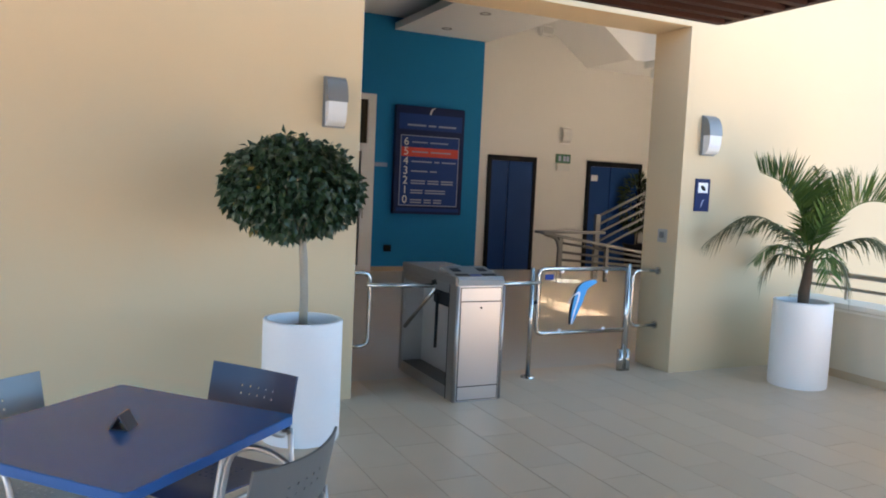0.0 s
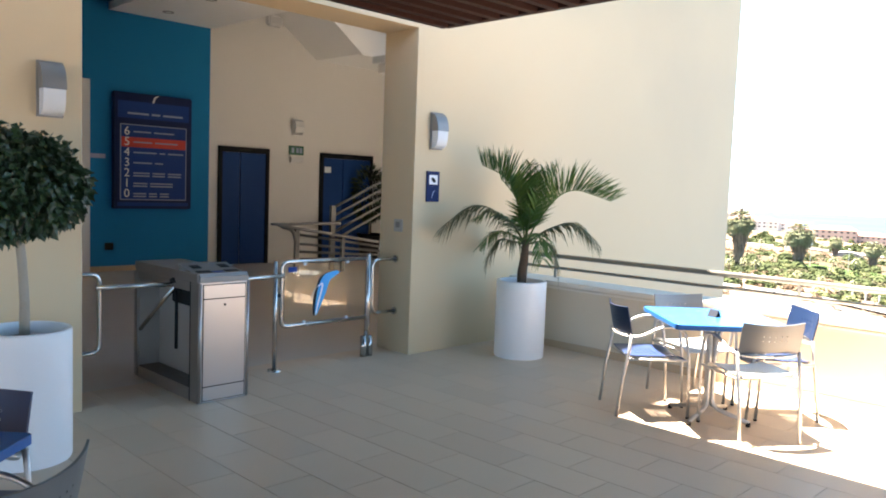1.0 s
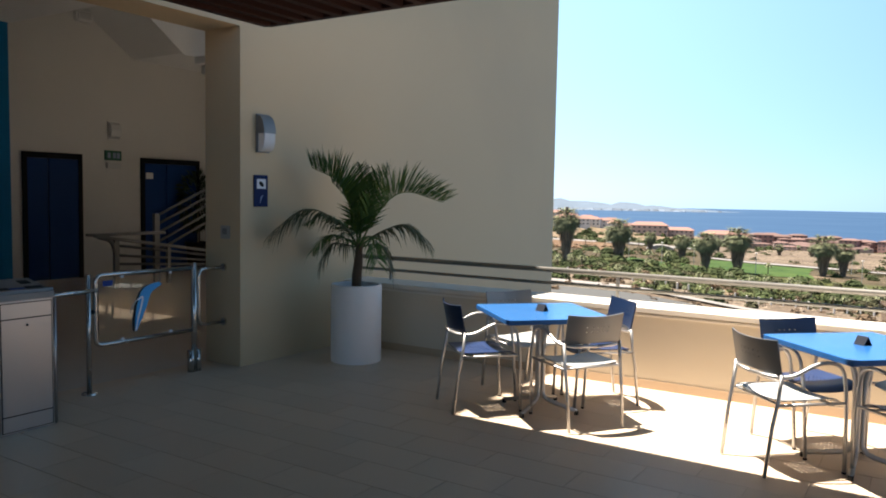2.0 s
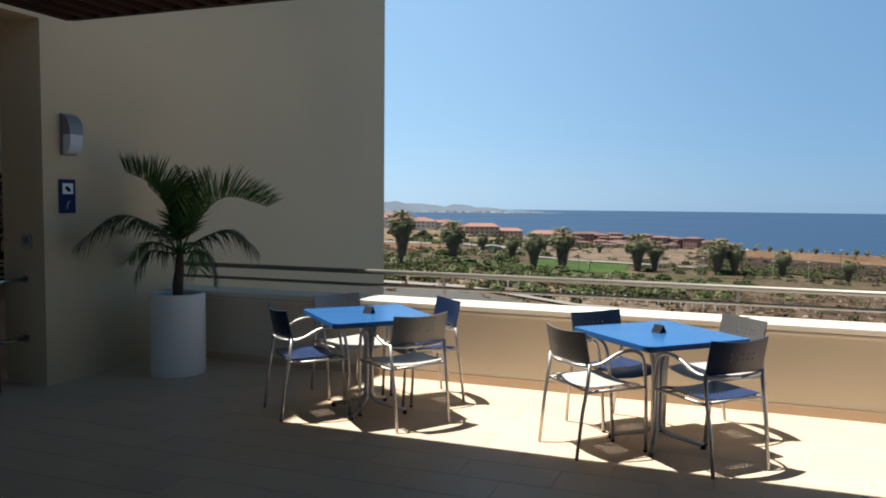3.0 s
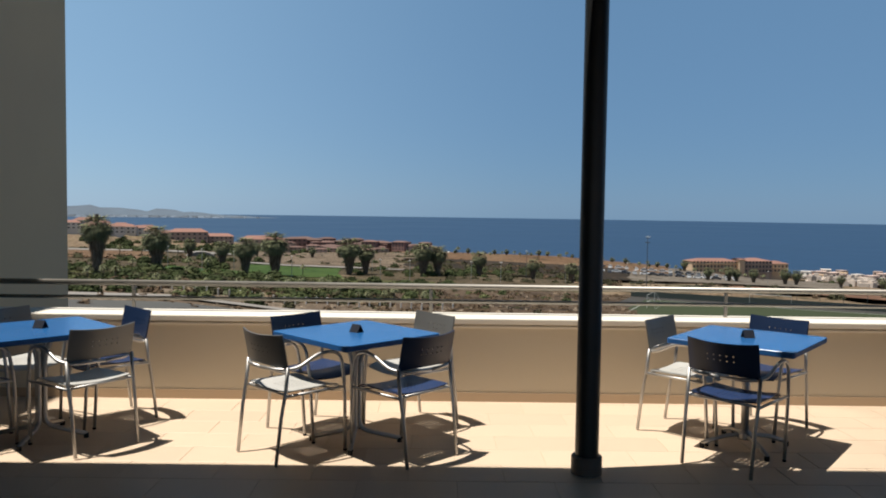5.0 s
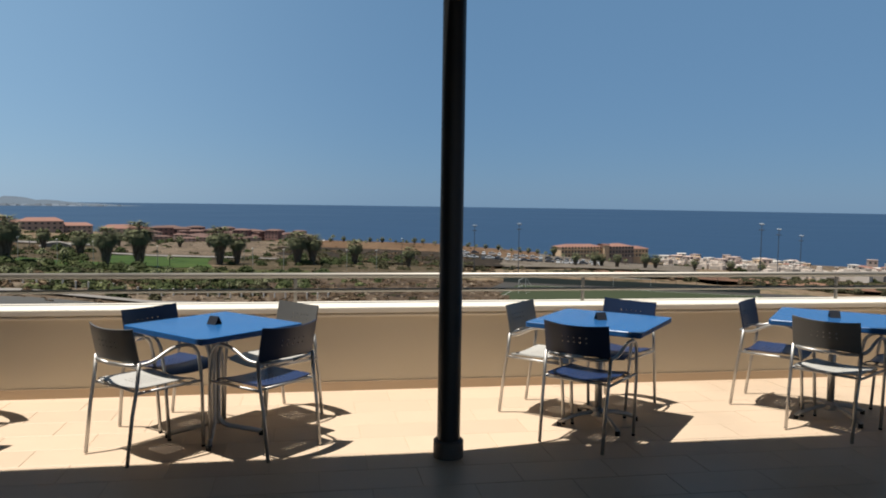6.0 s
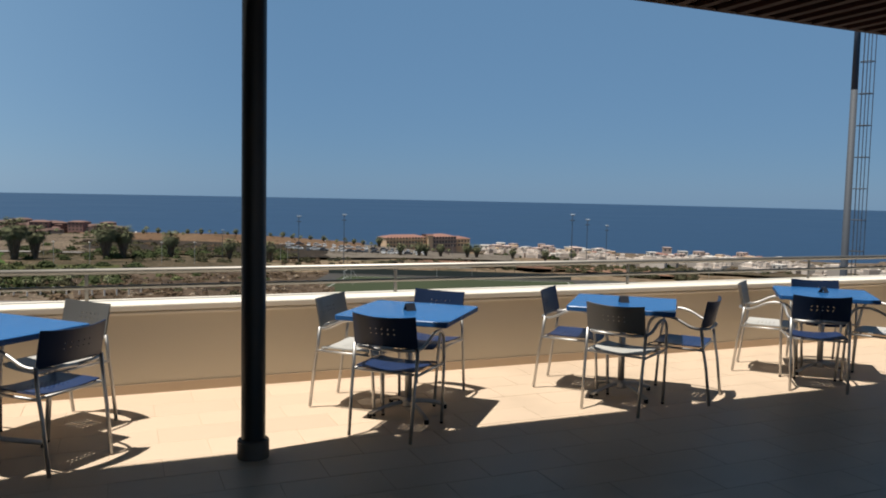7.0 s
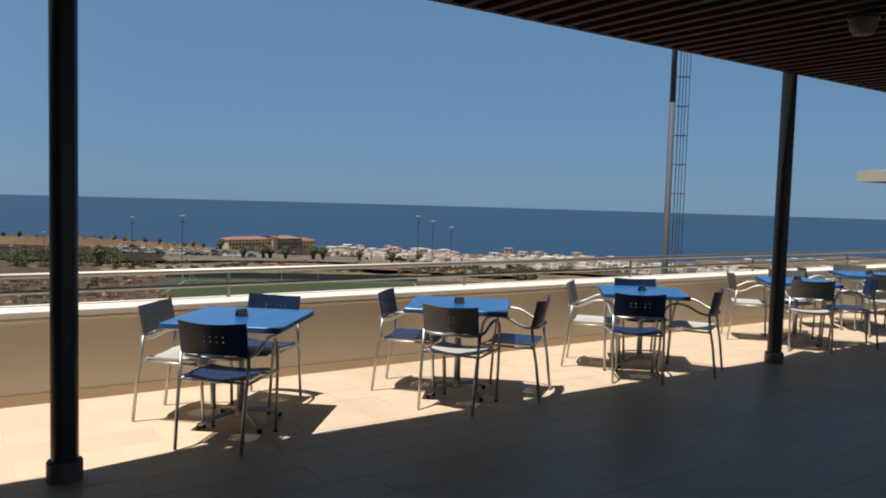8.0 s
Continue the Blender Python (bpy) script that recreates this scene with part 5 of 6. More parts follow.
# ---------------------------------------------------------------- plants on the land
def clump_into(verts, faces, c, w, h, rnd, n=34, size=0.5):
    """A bush: an uneven inner dome under many small leafy facets."""
    base, sides = len(verts), 7
    for ring, (f, g) in enumerate(((0.82, -0.1), (0.80, 0.38), (0.50, 0.70))):
        for k in range(sides):
            a = math.tau * (k + 0.5 * ring) / sides
            q = rnd.uniform(0.8, 1.1)
            verts.append(c + Vector((math.cos(a) * w * f * q, math.sin(a) * w * f * q, h * g * rnd.uniform(0.9, 1.1))))
    verts.append(c + Vector((0, 0, h * 0.82)))
    for ring in range(2):
        for k in range(sides):
            i, j = base + ring * sides + k, base + ring * sides + (k + 1) % sides
            faces.append((i, j, j + sides, i + sides))
    for k in range(sides):
        faces.append((base + 2 * sides + k, base + 2 * sides + (k + 1) % sides, base + 3 * sides))
    for _ in range(n):
        d = Vector((rnd.gauss(0, 1), rnd.gauss(0, 1), abs(rnd.gauss(0, 1)))).normalized()
        k = rnd.uniform(0.55, 1.05)
        p = c + Vector((d.x * w * k, d.y * w * k, d.z * h * k))
        a, b = Vector((rnd.gauss(0, 1), rnd.gauss(0, 1), rnd.gauss(0, 0.7))).normalized(), None
        b = a.cross(d + Vector((0.1, 0.2, 0.3))).normalized()
        s = size * rnd.uniform(0.6, 1.2)
        i = len(verts)
        verts += [p + a * s, p + b * s * 0.7, p - a * s, p - b * s * 0.7]
        faces.append((i, i + 1, i + 2, i + 3))


def bushes(name, mat, label, zones, seed, size=0.34):
    rnd = random.Random(seed)
    verts, faces = [], []
    for count, r0, r1, a0, a1, w0, w1 in zones:
        for _ in range(count):
            r, a = rnd.uniform(r0, r1), rnd.uniform(a0, a1)
            if (205 < r < 274 and 8.0 < a < 15.4) or (285 < r < 400 and 1.0 < a < 14 and rnd.random() < 0.6):
                continue
            w = rnd.uniform(w0, w1)
            clump_into(verts, faces, spot(r, a) + Vector((0, 0, 0.2)), w, w * rnd.uniform(0.7, 1.2), rnd, min(120, int(24 + 46 * w * w)), size * max(1.0, r / 210))
    me = bpy.data.meshes.new(name)
    me.from_pydata([tuple(v) for v in verts], [], faces)
    me.materials.append(mat)
    tagged(new(name, me), label, "shrubs", kind="stuff")


bushes("green_shrubs", BUSH, "dense green shrubs and hedges", [
    (46, 134, 172, 1, 13, 0.5, 2.4), (40, 116, 152, 12, 30, 0.5, 2.0), (34, 150, 178, 12, 30, 0.7, 2.8), (60, 176, 205, 0, 30, 0.8, 2.8), (60, 225, 300, -4, 24, 1.2, 3.0), (70, 285, 325, -10, 8, 1.6, 3.2),
    (40, 345, 420, 6, 28, 1.5, 3.5), (36, 280, 440, -62, -30, 0.8, 2.2), (30, 440, 520, 2, 24, 1.5, 3.0), (12, 150, 172, -9, -2, 0.6, 1.3),
    (14, 116, 150, 0, 30, 0.5, 1.2), (24, 215, 262, 13, 24, 1.2, 2.4), (110, 420, 560, 2, 26, 1.2, 3.0), (60, 365, 420, -1, 24, 1.0, 2.4),
    (40, 345, 380, 2, 26, 1.2, 2.6), (70, 445, 545, -35, -24.5, 1.0, 2.2), (70, 445, 545, -47, -37, 1.0, 2.2)], 3, 0.30)
bushes("olive_shrubs", BUSH_OLIVE, "dry olive green scrub", [
    (70, 120, 190, -9, 30, 0.4, 1.4), (90, 215, 300, -9, 30, 0.8, 2.2), (130, 288, 350, -11, 4, 1.2, 2.8), (170, 365, 470, -14, 3, 0.6, 1.4),
    (90, 270, 460, -64, -30, 0.8, 2.0), (90, 460, 600, -62, -38, 1.0, 2.5), (60, 200, 300, -40, -10, 0.6, 1.5), (60, 116, 150, -8, 30, 0.4, 1.0),
    (120, 205, 300, -40, -30, 0.8, 1.8), (60, 150, 178, 2, 28, 0.8, 1.8)], 4, 0.30)
bushes("pale_shrubs", BUSH_LIME, "light green flowering shrubs", [
    (26, 134, 170, 1, 13, 0.5, 1.6), (26, 116, 160, 12, 28, 0.5, 1.6), (30, 175, 200, 4, 26, 0.8, 1.8), (20, 215, 262, 8, 24, 0.8, 1.6), (16, 150, 172, -3, 3, 0.7, 1.4)], 6, 0.28)
bushes("brown_scrub", BUSH_BROWN, "dry brown scrub and dead bushes", [
    (260, 122, 176, -13.5, 3, 0.4, 1.1), (200, 365, 480, -17, 3, 0.4, 1.1), (150, 105, 150, -2, 30, 0.4, 1.0), (50, 116, 180, 1, 30, 0.5, 1.5),
    (130, 290, 350, -11, 4, 0.9, 2.2), (110, 262, 345, 18, 29, 0.5, 1.3), (120, 300, 480, -64, -34, 0.7, 1.8), (60, 210, 300, -40, -10, 0.5, 1.1)], 9, 0.26)
bushes("boulders", STONE_FAR, "tan boulders strewn on rocky ground", [
    (230, 122, 174, -13.5, 4, 0.25, 0.8), (60, 560, 680, -63, -52, 0.8, 2.2), (60, 105, 130, -4, 28, 0.2, 0.6), (70, 365, 470, -17, 3, 0.3, 0.8), (90, 400, 600, -62, -36, 0.6, 1.6)], 12, 0.22)


def fan_palm(h, wide=1.0):
    """A tall fan palm whose stem is wrapped in a thick skirt of dead leaves."""
    rnd = random.Random(21)
    t = thing("fan_palm")
    part("trunk", tube([(0, 0, -0.5), (0.1, 0, h * 0.4), (0, 0, h * 0.9)], 0.3, 8, radii=[0.42, 0.36, 0.28]), TRUNK_FAR, t)
    verts, faces = [], []
    for _ in range(760):
        u = rnd.random() ** 0.8
        z = h * (0.14 + 0.56 * u)
        a = rnd.uniform(0, math.tau)
        w = wide * (0.26 + 0.66 * u ** 1.2) * rnd.uniform(0.65, 1.15)
        p = Vector((math.cos(a) * w, math.sin(a) * w, z))
        out, side = Vector((math.cos(a) * 0.18, math.sin(a) * 0.18, -1)).normalized(), Vector((-math.sin(a), math.cos(a), 0))
        i = len(verts)
        s = rnd.uniform(0.5, 0.9)
        verts += [p - side * s * 0.22, p + side * s * 0.22, p + out * s * 1.7]
        faces.append((i, i + 1, i + 2))
    raw_part("dead_skirt", verts, faces, SKIRT_FROND, t, "brown skirt of hanging dead leaves")
    verts, faces = [], []
    for _ in range(560):
        a, e = rnd.uniform(0, math.tau), rnd.uniform(-1.0, 0.9)
        d = Vector((math.cos(a) * math.cos(e), math.sin(a) * math.cos(e), math.sin(e) * 1.05))
        c = Vector((0, 0, h * 0.73)) + Vector((d.x * 1.15, d.y * 1.15, d.z)) * wide * rnd.uniform(0.70, 1.22)
        side = d.cross(Vector((0, 0, 1))).normalized()
        for k in range(5):
            f = (k - 2) * 0.36
            tip = c + (d * math.cos(f) + side * math.sin(f)) * rnd.uniform(0.6, 1.25) + Vector((0, 0, -0.42))
            i = len(verts)
            verts += [c - side * 0.09, c + side * 0.09, tip]
            faces.append((i, i + 1, i + 2))
    raw_part("crown", verts, faces, CROWN_GREEN, t, "green fan leaves")
    return tagged(t, "tall fan palm with a shaggy brown skirt", "palm tree", "fan palms")


def feather_palm(h):
    """A slim palm with a round head of arching leaves."""
    rnd = random.Random(8)
    t = thing("date_palm")
    part("trunk", tube([(0, 0, -0.4), (0.05, 0, h * 0.5), (0, 0, h * 0.8)], 0.2, 7, radii=[0.26, 0.2, 0.18]), TRUNK_FAR, t)
    verts, faces = [], []
    for _ in range(46):
        a, e = rnd.uniform(0, math.tau), rnd.uniform(-0.35, 1.3)
        d = Vector((math.cos(a) * math.cos(e), math.sin(a) * math.cos(e), math.sin(e)))
        side = d.cross(Vector((0, 0, 1))).normalized()
        p0, ln = Vector((0, 0, h * 0.8)), h * rnd.uniform(0.26, 0.36)
        pts = [p0, p0 + d * ln * 0.55, p0 + d * ln + Vector((0, 0, -ln * 0.4))]
        for q0, q1, w0, w1 in ((pts[0], pts[1], 0.05, 0.28), (pts[1], pts[2], 0.28, 0.04)):
            i = len(verts)
            verts += [q0 - side * w0, q0 + side * w0, q1 + side * w1 + Vector((0, 0, -w1 * 0.6)), q1 - side * w1 + Vector((0, 0, -w1 * 0.6))]
            faces.append((i, i + 1, i + 2, i + 3))
    raw_part("crown", verts, faces, CROWN_GREEN, t)
    return tagged(t, "slim palm with arching green leaves", "palm tree", "date palms")


def at_land(r, az, size=1.0, turn=0.0, dz=0.0):
    p = spot(r, az)
    return Matrix.Translation(p + Vector((0, 0, dz))) @ Matrix.Rotation(radians(turn), 4, "Z") @ Matrix.Scale(size, 4)


big = fan_palm(10.0, 1.4)
big.matrix_basis = at_land(165, 24.85, 1.36)
squat = fan_palm(8.6, 1.55)
squat.matrix_basis = at_land(200, 15.0, 1.26)
for k, (r, az, sz) in enumerate(((185, 21.05, 0.95), (208, 12.9, 1.06), (228, 7.5, 1.02), (236, 6.3, 0.85), (240, 2.0, 0.96), (243, 0.9, 0.90), (262, -2.2, 0.78), (268, -6.2, 0.66), (240, 16.6, 0.72), (300, 18.8, 0.7), (250, -9.0, 0.6))):
    copy_thing(squat, at_land(r, az, sz * 1.14, 50 * k))
for k, (r, az, sz) in enumerate(((330, -18.6, 0.62), (335, -20.0, 0.7), (338, -20.5, 0.62), (340, -21.6, 0.66), (345, -23.6, 0.74), (346, -24.3, 0.7), (420, -17.0, 0.7), (360, -27.0, 0.6), (355, -29.4, 0.6), (352, -31.4, 0.6), (350, 20.4, 0.6), (352, 14.2, 0.7), (356, 10.2, 0.6), (360, 8.2, 0.6))):
    copy_thing(squat, at_land(r, az, sz, 70 * k))
for k in range(22):
    copy_thing(squat, at_land(430 + 12 * math.sin(k * 2.3), -0.4 - k * 0.78 + 0.2 * math.sin(k * 5.1), 0.36 + 0.10 * math.sin(k * 1.7), 40 * k))
slim = feather_palm(7.0)
slim.matrix_basis = at_land(430, -0.6, 0.8)
rnd = random.Random(31)
for k in range(26):
    copy_thing(slim, at_land(rnd.uniform(395, 440), -1.5 - k * 0.82 + rnd.uniform(-0.25, 0.25), rnd.uniform(0.6, 0.85), 37 * k))
for r, az, sz in ((200, 18.9, 0.75), (205, 17.6, 0.8), (190, 22.6, 0.6), (212, 10.9, 0.7), (160, 9.0, 0.5), (158, 5.0, 0.5), (166, 13.4, 0.5), (172, 19.0, 0.5), (330, -18.6, 0.8), (335, -20.0, 0.85), (338, -20.4, 0.8), (340, -21.6, 0.85), (345, -23.6, 0.9), (346, -24.3, 0.9), (360, -27.0, 0.7), (355, -29.4, 0.7), (352, -31.4, 0.7), (300, 23.4, 0.9), (310, 22.0, 0.9), (330, 19.6, 0.9), (420, 14.4, 0.9), (430, 9.0, 0.8), (430, 5.0, 0.8), (400, 3.2, 0.7)):
    copy_thing(slim, at_land(r, az, sz, r))
rnd = random.Random(52)
for k in range(24):
    az = 1.5 + k * 1.15 + rnd.uniform(-0.4, 0.4)
    copy_thing(slim, at_land(rnd.uniform(132, 165) - (16 if az > 13 else 0), az, rnd.uniform(0.35, 0.62), 53 * k))


# ---------------------------------------------------------------- houses
def house(w, d, h, wall_mat, pitched, floors=2, bays=3, roof_mat=None, pitch=0.2):
    """A far house: walls, roof and rows of windows on the two long sides."""
    t = thing("house")
    part("wall", box(-w / 2, w / 2, -d / 2, d / 2, -4.0, h), wall_mat, t)
    if pitched:
        bm = bmesh.new()
        o = 0.5
        q = [bm.verts.new(p) for p in ((-w / 2 - o, -d / 2 - o, h), (w / 2 + o, -d / 2 - o, h), (w / 2 + o, d / 2 + o, h), (-w / 2 - o, d / 2 + o, h), (-w / 2 + d * 0.35, 0, h + d * pitch), (w / 2 - d * 0.35, 0, h + d * pitch))]
        for f in ((0, 1, 5, 4), (1, 2, 5), (2, 3, 4, 5), (3, 0, 4), (3, 2, 1, 0)):
            bm.faces.new([q[k] for k in f])
        part("roof", bm, roof_mat or ROOF_RED, t, "terracotta tiled hip roof")
    else:
        part("roof", box(-w / 2 - 0.15, w / 2 + 0.15, -d / 2 - 0.15, d / 2 + 0.15, h, h + 0.25), wall_mat, t)
    for f in range(floors):
        for b in range(bays):
            x = -w / 2 + w * (b + 0.5) / bays
            z = h * (f + 0.5) / floors
            part("window", box(x - w * 0.16 / bays * 1.4, x + w * 0.16 / bays * 1.4, -d / 2 - 0.06, -d / 2 + 0.1, z - h * 0.18 / floors, z + h * 0.22 / floors), PANE_FAR, t)
    for f in range(floors):
        part("window", box(-w / 2 - 0.06, -w / 2 + 0.1, -d * 0.14, d * 0.14, h * (f + 0.5) / floors - 0.6, h * (f + 0.5) / floors + 0.7), PANE_FAR, t)
    return t


def put_house(proto, r, az, turn, size=1.0, dz=0.0):
    # turn 0: the long front looks at the terrace
    m = at_land(r, az, size, az + 90 + 180 + turn, dz)
    if proto.get("used"):
        return copy_thing(proto, m)
    proto["used"] = 1
    proto.matrix_basis = m
    return proto


pink = tagged(house(26, 12, 6.0, HOUSE_PINK, True, 2, 7), "pink rendered holiday block with terracotta roof", "house", "terracotta resort")
red = tagged(house(13, 10, 7.8, HOUSE_RED, True, 3, 4, ROOF_BROWN, 0.12), "dark red rendered block with terracotta roof", "house", "terracotta resort")
villa = tagged(house(12, 9, 4.4, HOUSE_PINK, True, 2, 3, ROOF_BROWN, 0.10), "small pink villa with low brown tiled roof", "house", "terracotta resort")
cream = tagged(house(14, 10, 5.5, HOUSE_WHITE, True, 2, 4), "white villa with terracotta roof", "house", "terracotta resort")
for r, az, tn, sz, dz in ((610, 18.9, 4, 1.05, 0.5), (615, 16.9, -6, 0.85, 0), (560, 13.9, 8, 1.0, 0), (565, 12.4, -4, 0.9, 0.5), (640, 20.6, 0, 0.7, 0)):
    put_house(pink, r, az, tn, sz, dz)
for r, az, tn, sz, dz in ((540, 11.4, 12, 1.0, 0.6), (548, 10.2, -10, 1.0, 0.2), (545, 9.2, 6, 0.85, 0), (556, 10.8, 0, 0.9, 2.0), (552, 7.2, 0, 0.7, 0), (548, 6.0, 20, 0.7, 0)):
    put_house(red, r, az, tn, sz, dz)
for r, az, tn, sz in ((500, 9.0, 20, 0.9), (498, 8.2, -15, 1.0), (506, 7.4, 10, 0.9), (500, 6.5, 5, 1.1), (494, 5.6, -20, 0.9), (500, 4.8, 15, 1.0), (508, 4.0, 0, 1.1), (505, 3.1, 10, 0.9), (506, 2.3, -8, 0.9), (512, 1.6, 8, 0.8), (470, 6.9, 0, 0.8), (468, 5.2, 18, 0.8), (472, 8.4, -12, 0.8), (530, 5.4, 0, 1.0), (535, 4.4, 0, 1.0), (480, 3.6, 9, 0.8), (460, 9.6, 5, 0.7), (455, 7.7, -9, 0.7), (452, 6.1, 12, 0.7), (520, 8.6, 4, 0.9), (524, 7.0, -6, 0.9), (515, 2.9, 14, 0.7), (518, 0.9, 0, 0.6)):
    put_house(villa, r, az, tn, sz)
for r, az, tn, sz, dz in ((640, 23.8, 10, 1.0, 2.5), (655, 22.9, -12, 1.0, 2.5), (660, 22.0, 8, 1.0, 2.0), (690, 24.6, 0, 1.1, 4), (700, 23.3, 14, 1.0, 3.5), (640, 21.3, 0, 0.9, 1), (690, 21.6, 5, 1.0, 2.5), (720, 25.6, 0, 1.2, 5), (640, 25.2, -9, 1.0, 2.5), (680, 26.4, 0, 1.0, 4)):
    put_house(cream, r, az, tn, sz, dz)

rnd = random.Random(63)
for k in range(46):
    put_house(rnd.choice((villa, red, red, villa)), rnd.uniform(470, 545), rnd.uniform(0.8, 13.0), rnd.uniform(-30, 30), rnd.uniform(0.45, 0.75), rnd.uniform(0.4, 2.8))
for k in range(14):
    put_house(red, 548 + 2 * k, 6.6 + 0.36 * k, 25 * math.sin(3 * k), 0.6 + 0.2 * math.sin(2 * k) ** 2, 2.6 + 1.2 * math.sin(k))

# white hall with a low rounded roof, and a white tent on the cape
hall = thing("sports_hall", at_land(320, 18.1, 0.62, 18.1 + 270))
bm = bmesh.new()
arc = [(9.5 * math.cos(radians(a)), 4.6 * math.sin(radians(a))) for a in range(0, 181, 15)]
v0, v1 = [bm.verts.new((x, -6, z)) for x, z in arc], [bm.verts.new((x, 6, z)) for x, z in arc]
for k in range(len(arc) - 1):
    bm.faces.new((v0[k], v0[k + 1], v1[k + 1], v1[k]))
bm.faces.new(v0)
bm.faces.new(v1[::-1])
bmesh.ops.recalc_face_normals(bm, faces=bm.faces[:])
part("vault", bm, ROAD, hall)
part("plinth", box(-9.6, 9.6, -6.1, 6.1, -2.0, 0.3), PALE_EARTH, hall)
tagged(hall, "pale grey vaulted hall among palms", "hall")
tent = thing("marquee", at_land(480, 0.1, 0.5, 0))
bm = bmesh.new()
bmesh.ops.create_cone(bm, cap_ends=True, segments=8, radius1=5.0, radius2=0.3, depth=4.5, matrix=Matrix.Translation((0, 0, 2.2)))
part("canopy", bm, HOUSE_WHITE, tent)
tagged(tent, "white tent roof on the cape", "tent")


def hotel():
    """The long ochre hotel: two wings with terracotta hip roofs, a stair tower and a stepped end block."""
    t = thing("hotel", at_land(480, -20.55, 0.93, -21.6 + 270 + 30, 1.5))

    def hip(x0, x1, y0, y1, z, rise):
        bm = bmesh.new()
        o, d = 0.6, (y1 - y0) / 2
        q = [bm.verts.new(p) for p in ((x0 - o, y0 - o, z), (x1 + o, y0 - o, z), (x1 + o, y1 + o, z), (x0 - o, y1 + o, z), (x0 + d, (y0 + y1) / 2, z + rise), (x1 - d, (y0 + y1) / 2, z + rise))]
        for f in ((0, 1, 5, 4), (1, 2, 5), (2, 3, 4, 5), (3, 0, 4), (3, 2, 1, 0)):
            bm.faces.new([q[k] for k in f])
        return bm

    for x0, x1, y0, h, mat, bays, floors in ((-33, -3.2, -5, 8.4, HOUSE_OCHRE, 13, 3), (0.6, 19, -7, 8.8, HOUSE_PINK, 8, 3), (19.4, 32, -4, 7.0, HOUSE_OCHRE, 5, 2)):
        wing = part("wing", box(x0, x1, y0, 7, -6, h), mat, t)
        part("roof", hip(x0, x1, y0, 7, h, 1.7), ROOF_RED, wing, "terracotta hip roof")
        for f in range(floors):
            part("balcony", box(x0 + 0.4, x1 - 0.4, y0 - 1.0, y0, 1.5 + f * 2.6, 1.85 + f * 2.6), mat, wing)
            for b in range(bays):
                x = x0 + (x1 - x0) * (b + 0.5) / bays
                part("window", box(x - 0.55, x + 0.55, y0 - 0.06, y0 + 0.1, 2.1 + f * 2.6, 3.5 + f * 2.6), PANE_FAR, wing)
    tower = part("tower", box(-3.0, 0.4, -7.4, 2, -6, 9.6), HOUSE_OCHRE, t)
    part("roof", hip(-3.0, 0.4, -7.4, 2, 9.6, 0.8), ROOF_RED, tower)
    return tagged(t, "long ochre and pink hotel by the sea", "hotel")


hotel()
block = tagged(house(6.5, 6, 5.6, HOUSE_WHITE, False, 2, 2), "white flat-roofed village house", "house", "white village")
low_block = tagged(house(7, 6, 3.2, HOUSE_WHITE, False, 1, 2), "low white flat-roofed village house", "house", "white village")
warm = tagged(house(6.5, 6, 5.2, HOUSE_OCHRE, False, 2, 2), "ochre flat-roofed village house", "house", "white village")
rose = tagged(house(6, 6, 6.6, HOUSE_ROSE, False, 2, 2), "pale rose flat-roofed village house", "house", "white village")
pale_villa = tagged(house(7, 6, 4.6, HOUSE_WHITE, True, 2, 2), "white village house with terracotta roof", "house", "white village")
rnd = random.Random(14)
for k in range(200):
    if k < 100:
        az, r = -24.8 - (k / 100) * 9.4 + rnd.uniform(-0.15, 0.15), rnd.uniform(500, 590)
    elif k < 160:
        az, r = -37.2 - ((k - 100) / 60) * 8.8 + rnd.uniform(-0.2, 0.2), rnd.uniform(520, 605)
    else:
        az, r = -53.5 - ((k - 160) / 40) * 9.0 + rnd.uniform(-0.2, 0.2), rnd.uniform(540, 670)
    proto = (block, rose, pale_villa, pale_villa, block, rose, low_block, warm)[rnd.randrange(8)]
    put_house(proto if k < 160 else low_block, r, az, rnd.uniform(-40, 40), rnd.uniform(0.6, 1.1) * (1 if k < 160 else 0.7), rnd.uniform(-1.4, 2.4) * (1 if k < 160 else 0.5))
for k in range(46):
    az, r = rnd.uniform(-62, -38), rnd.uniform(400, 520)
    put_house(low_block, r, az, rnd.uniform(-35, 35), rnd.uniform(0.45, 0.8), 0.9)


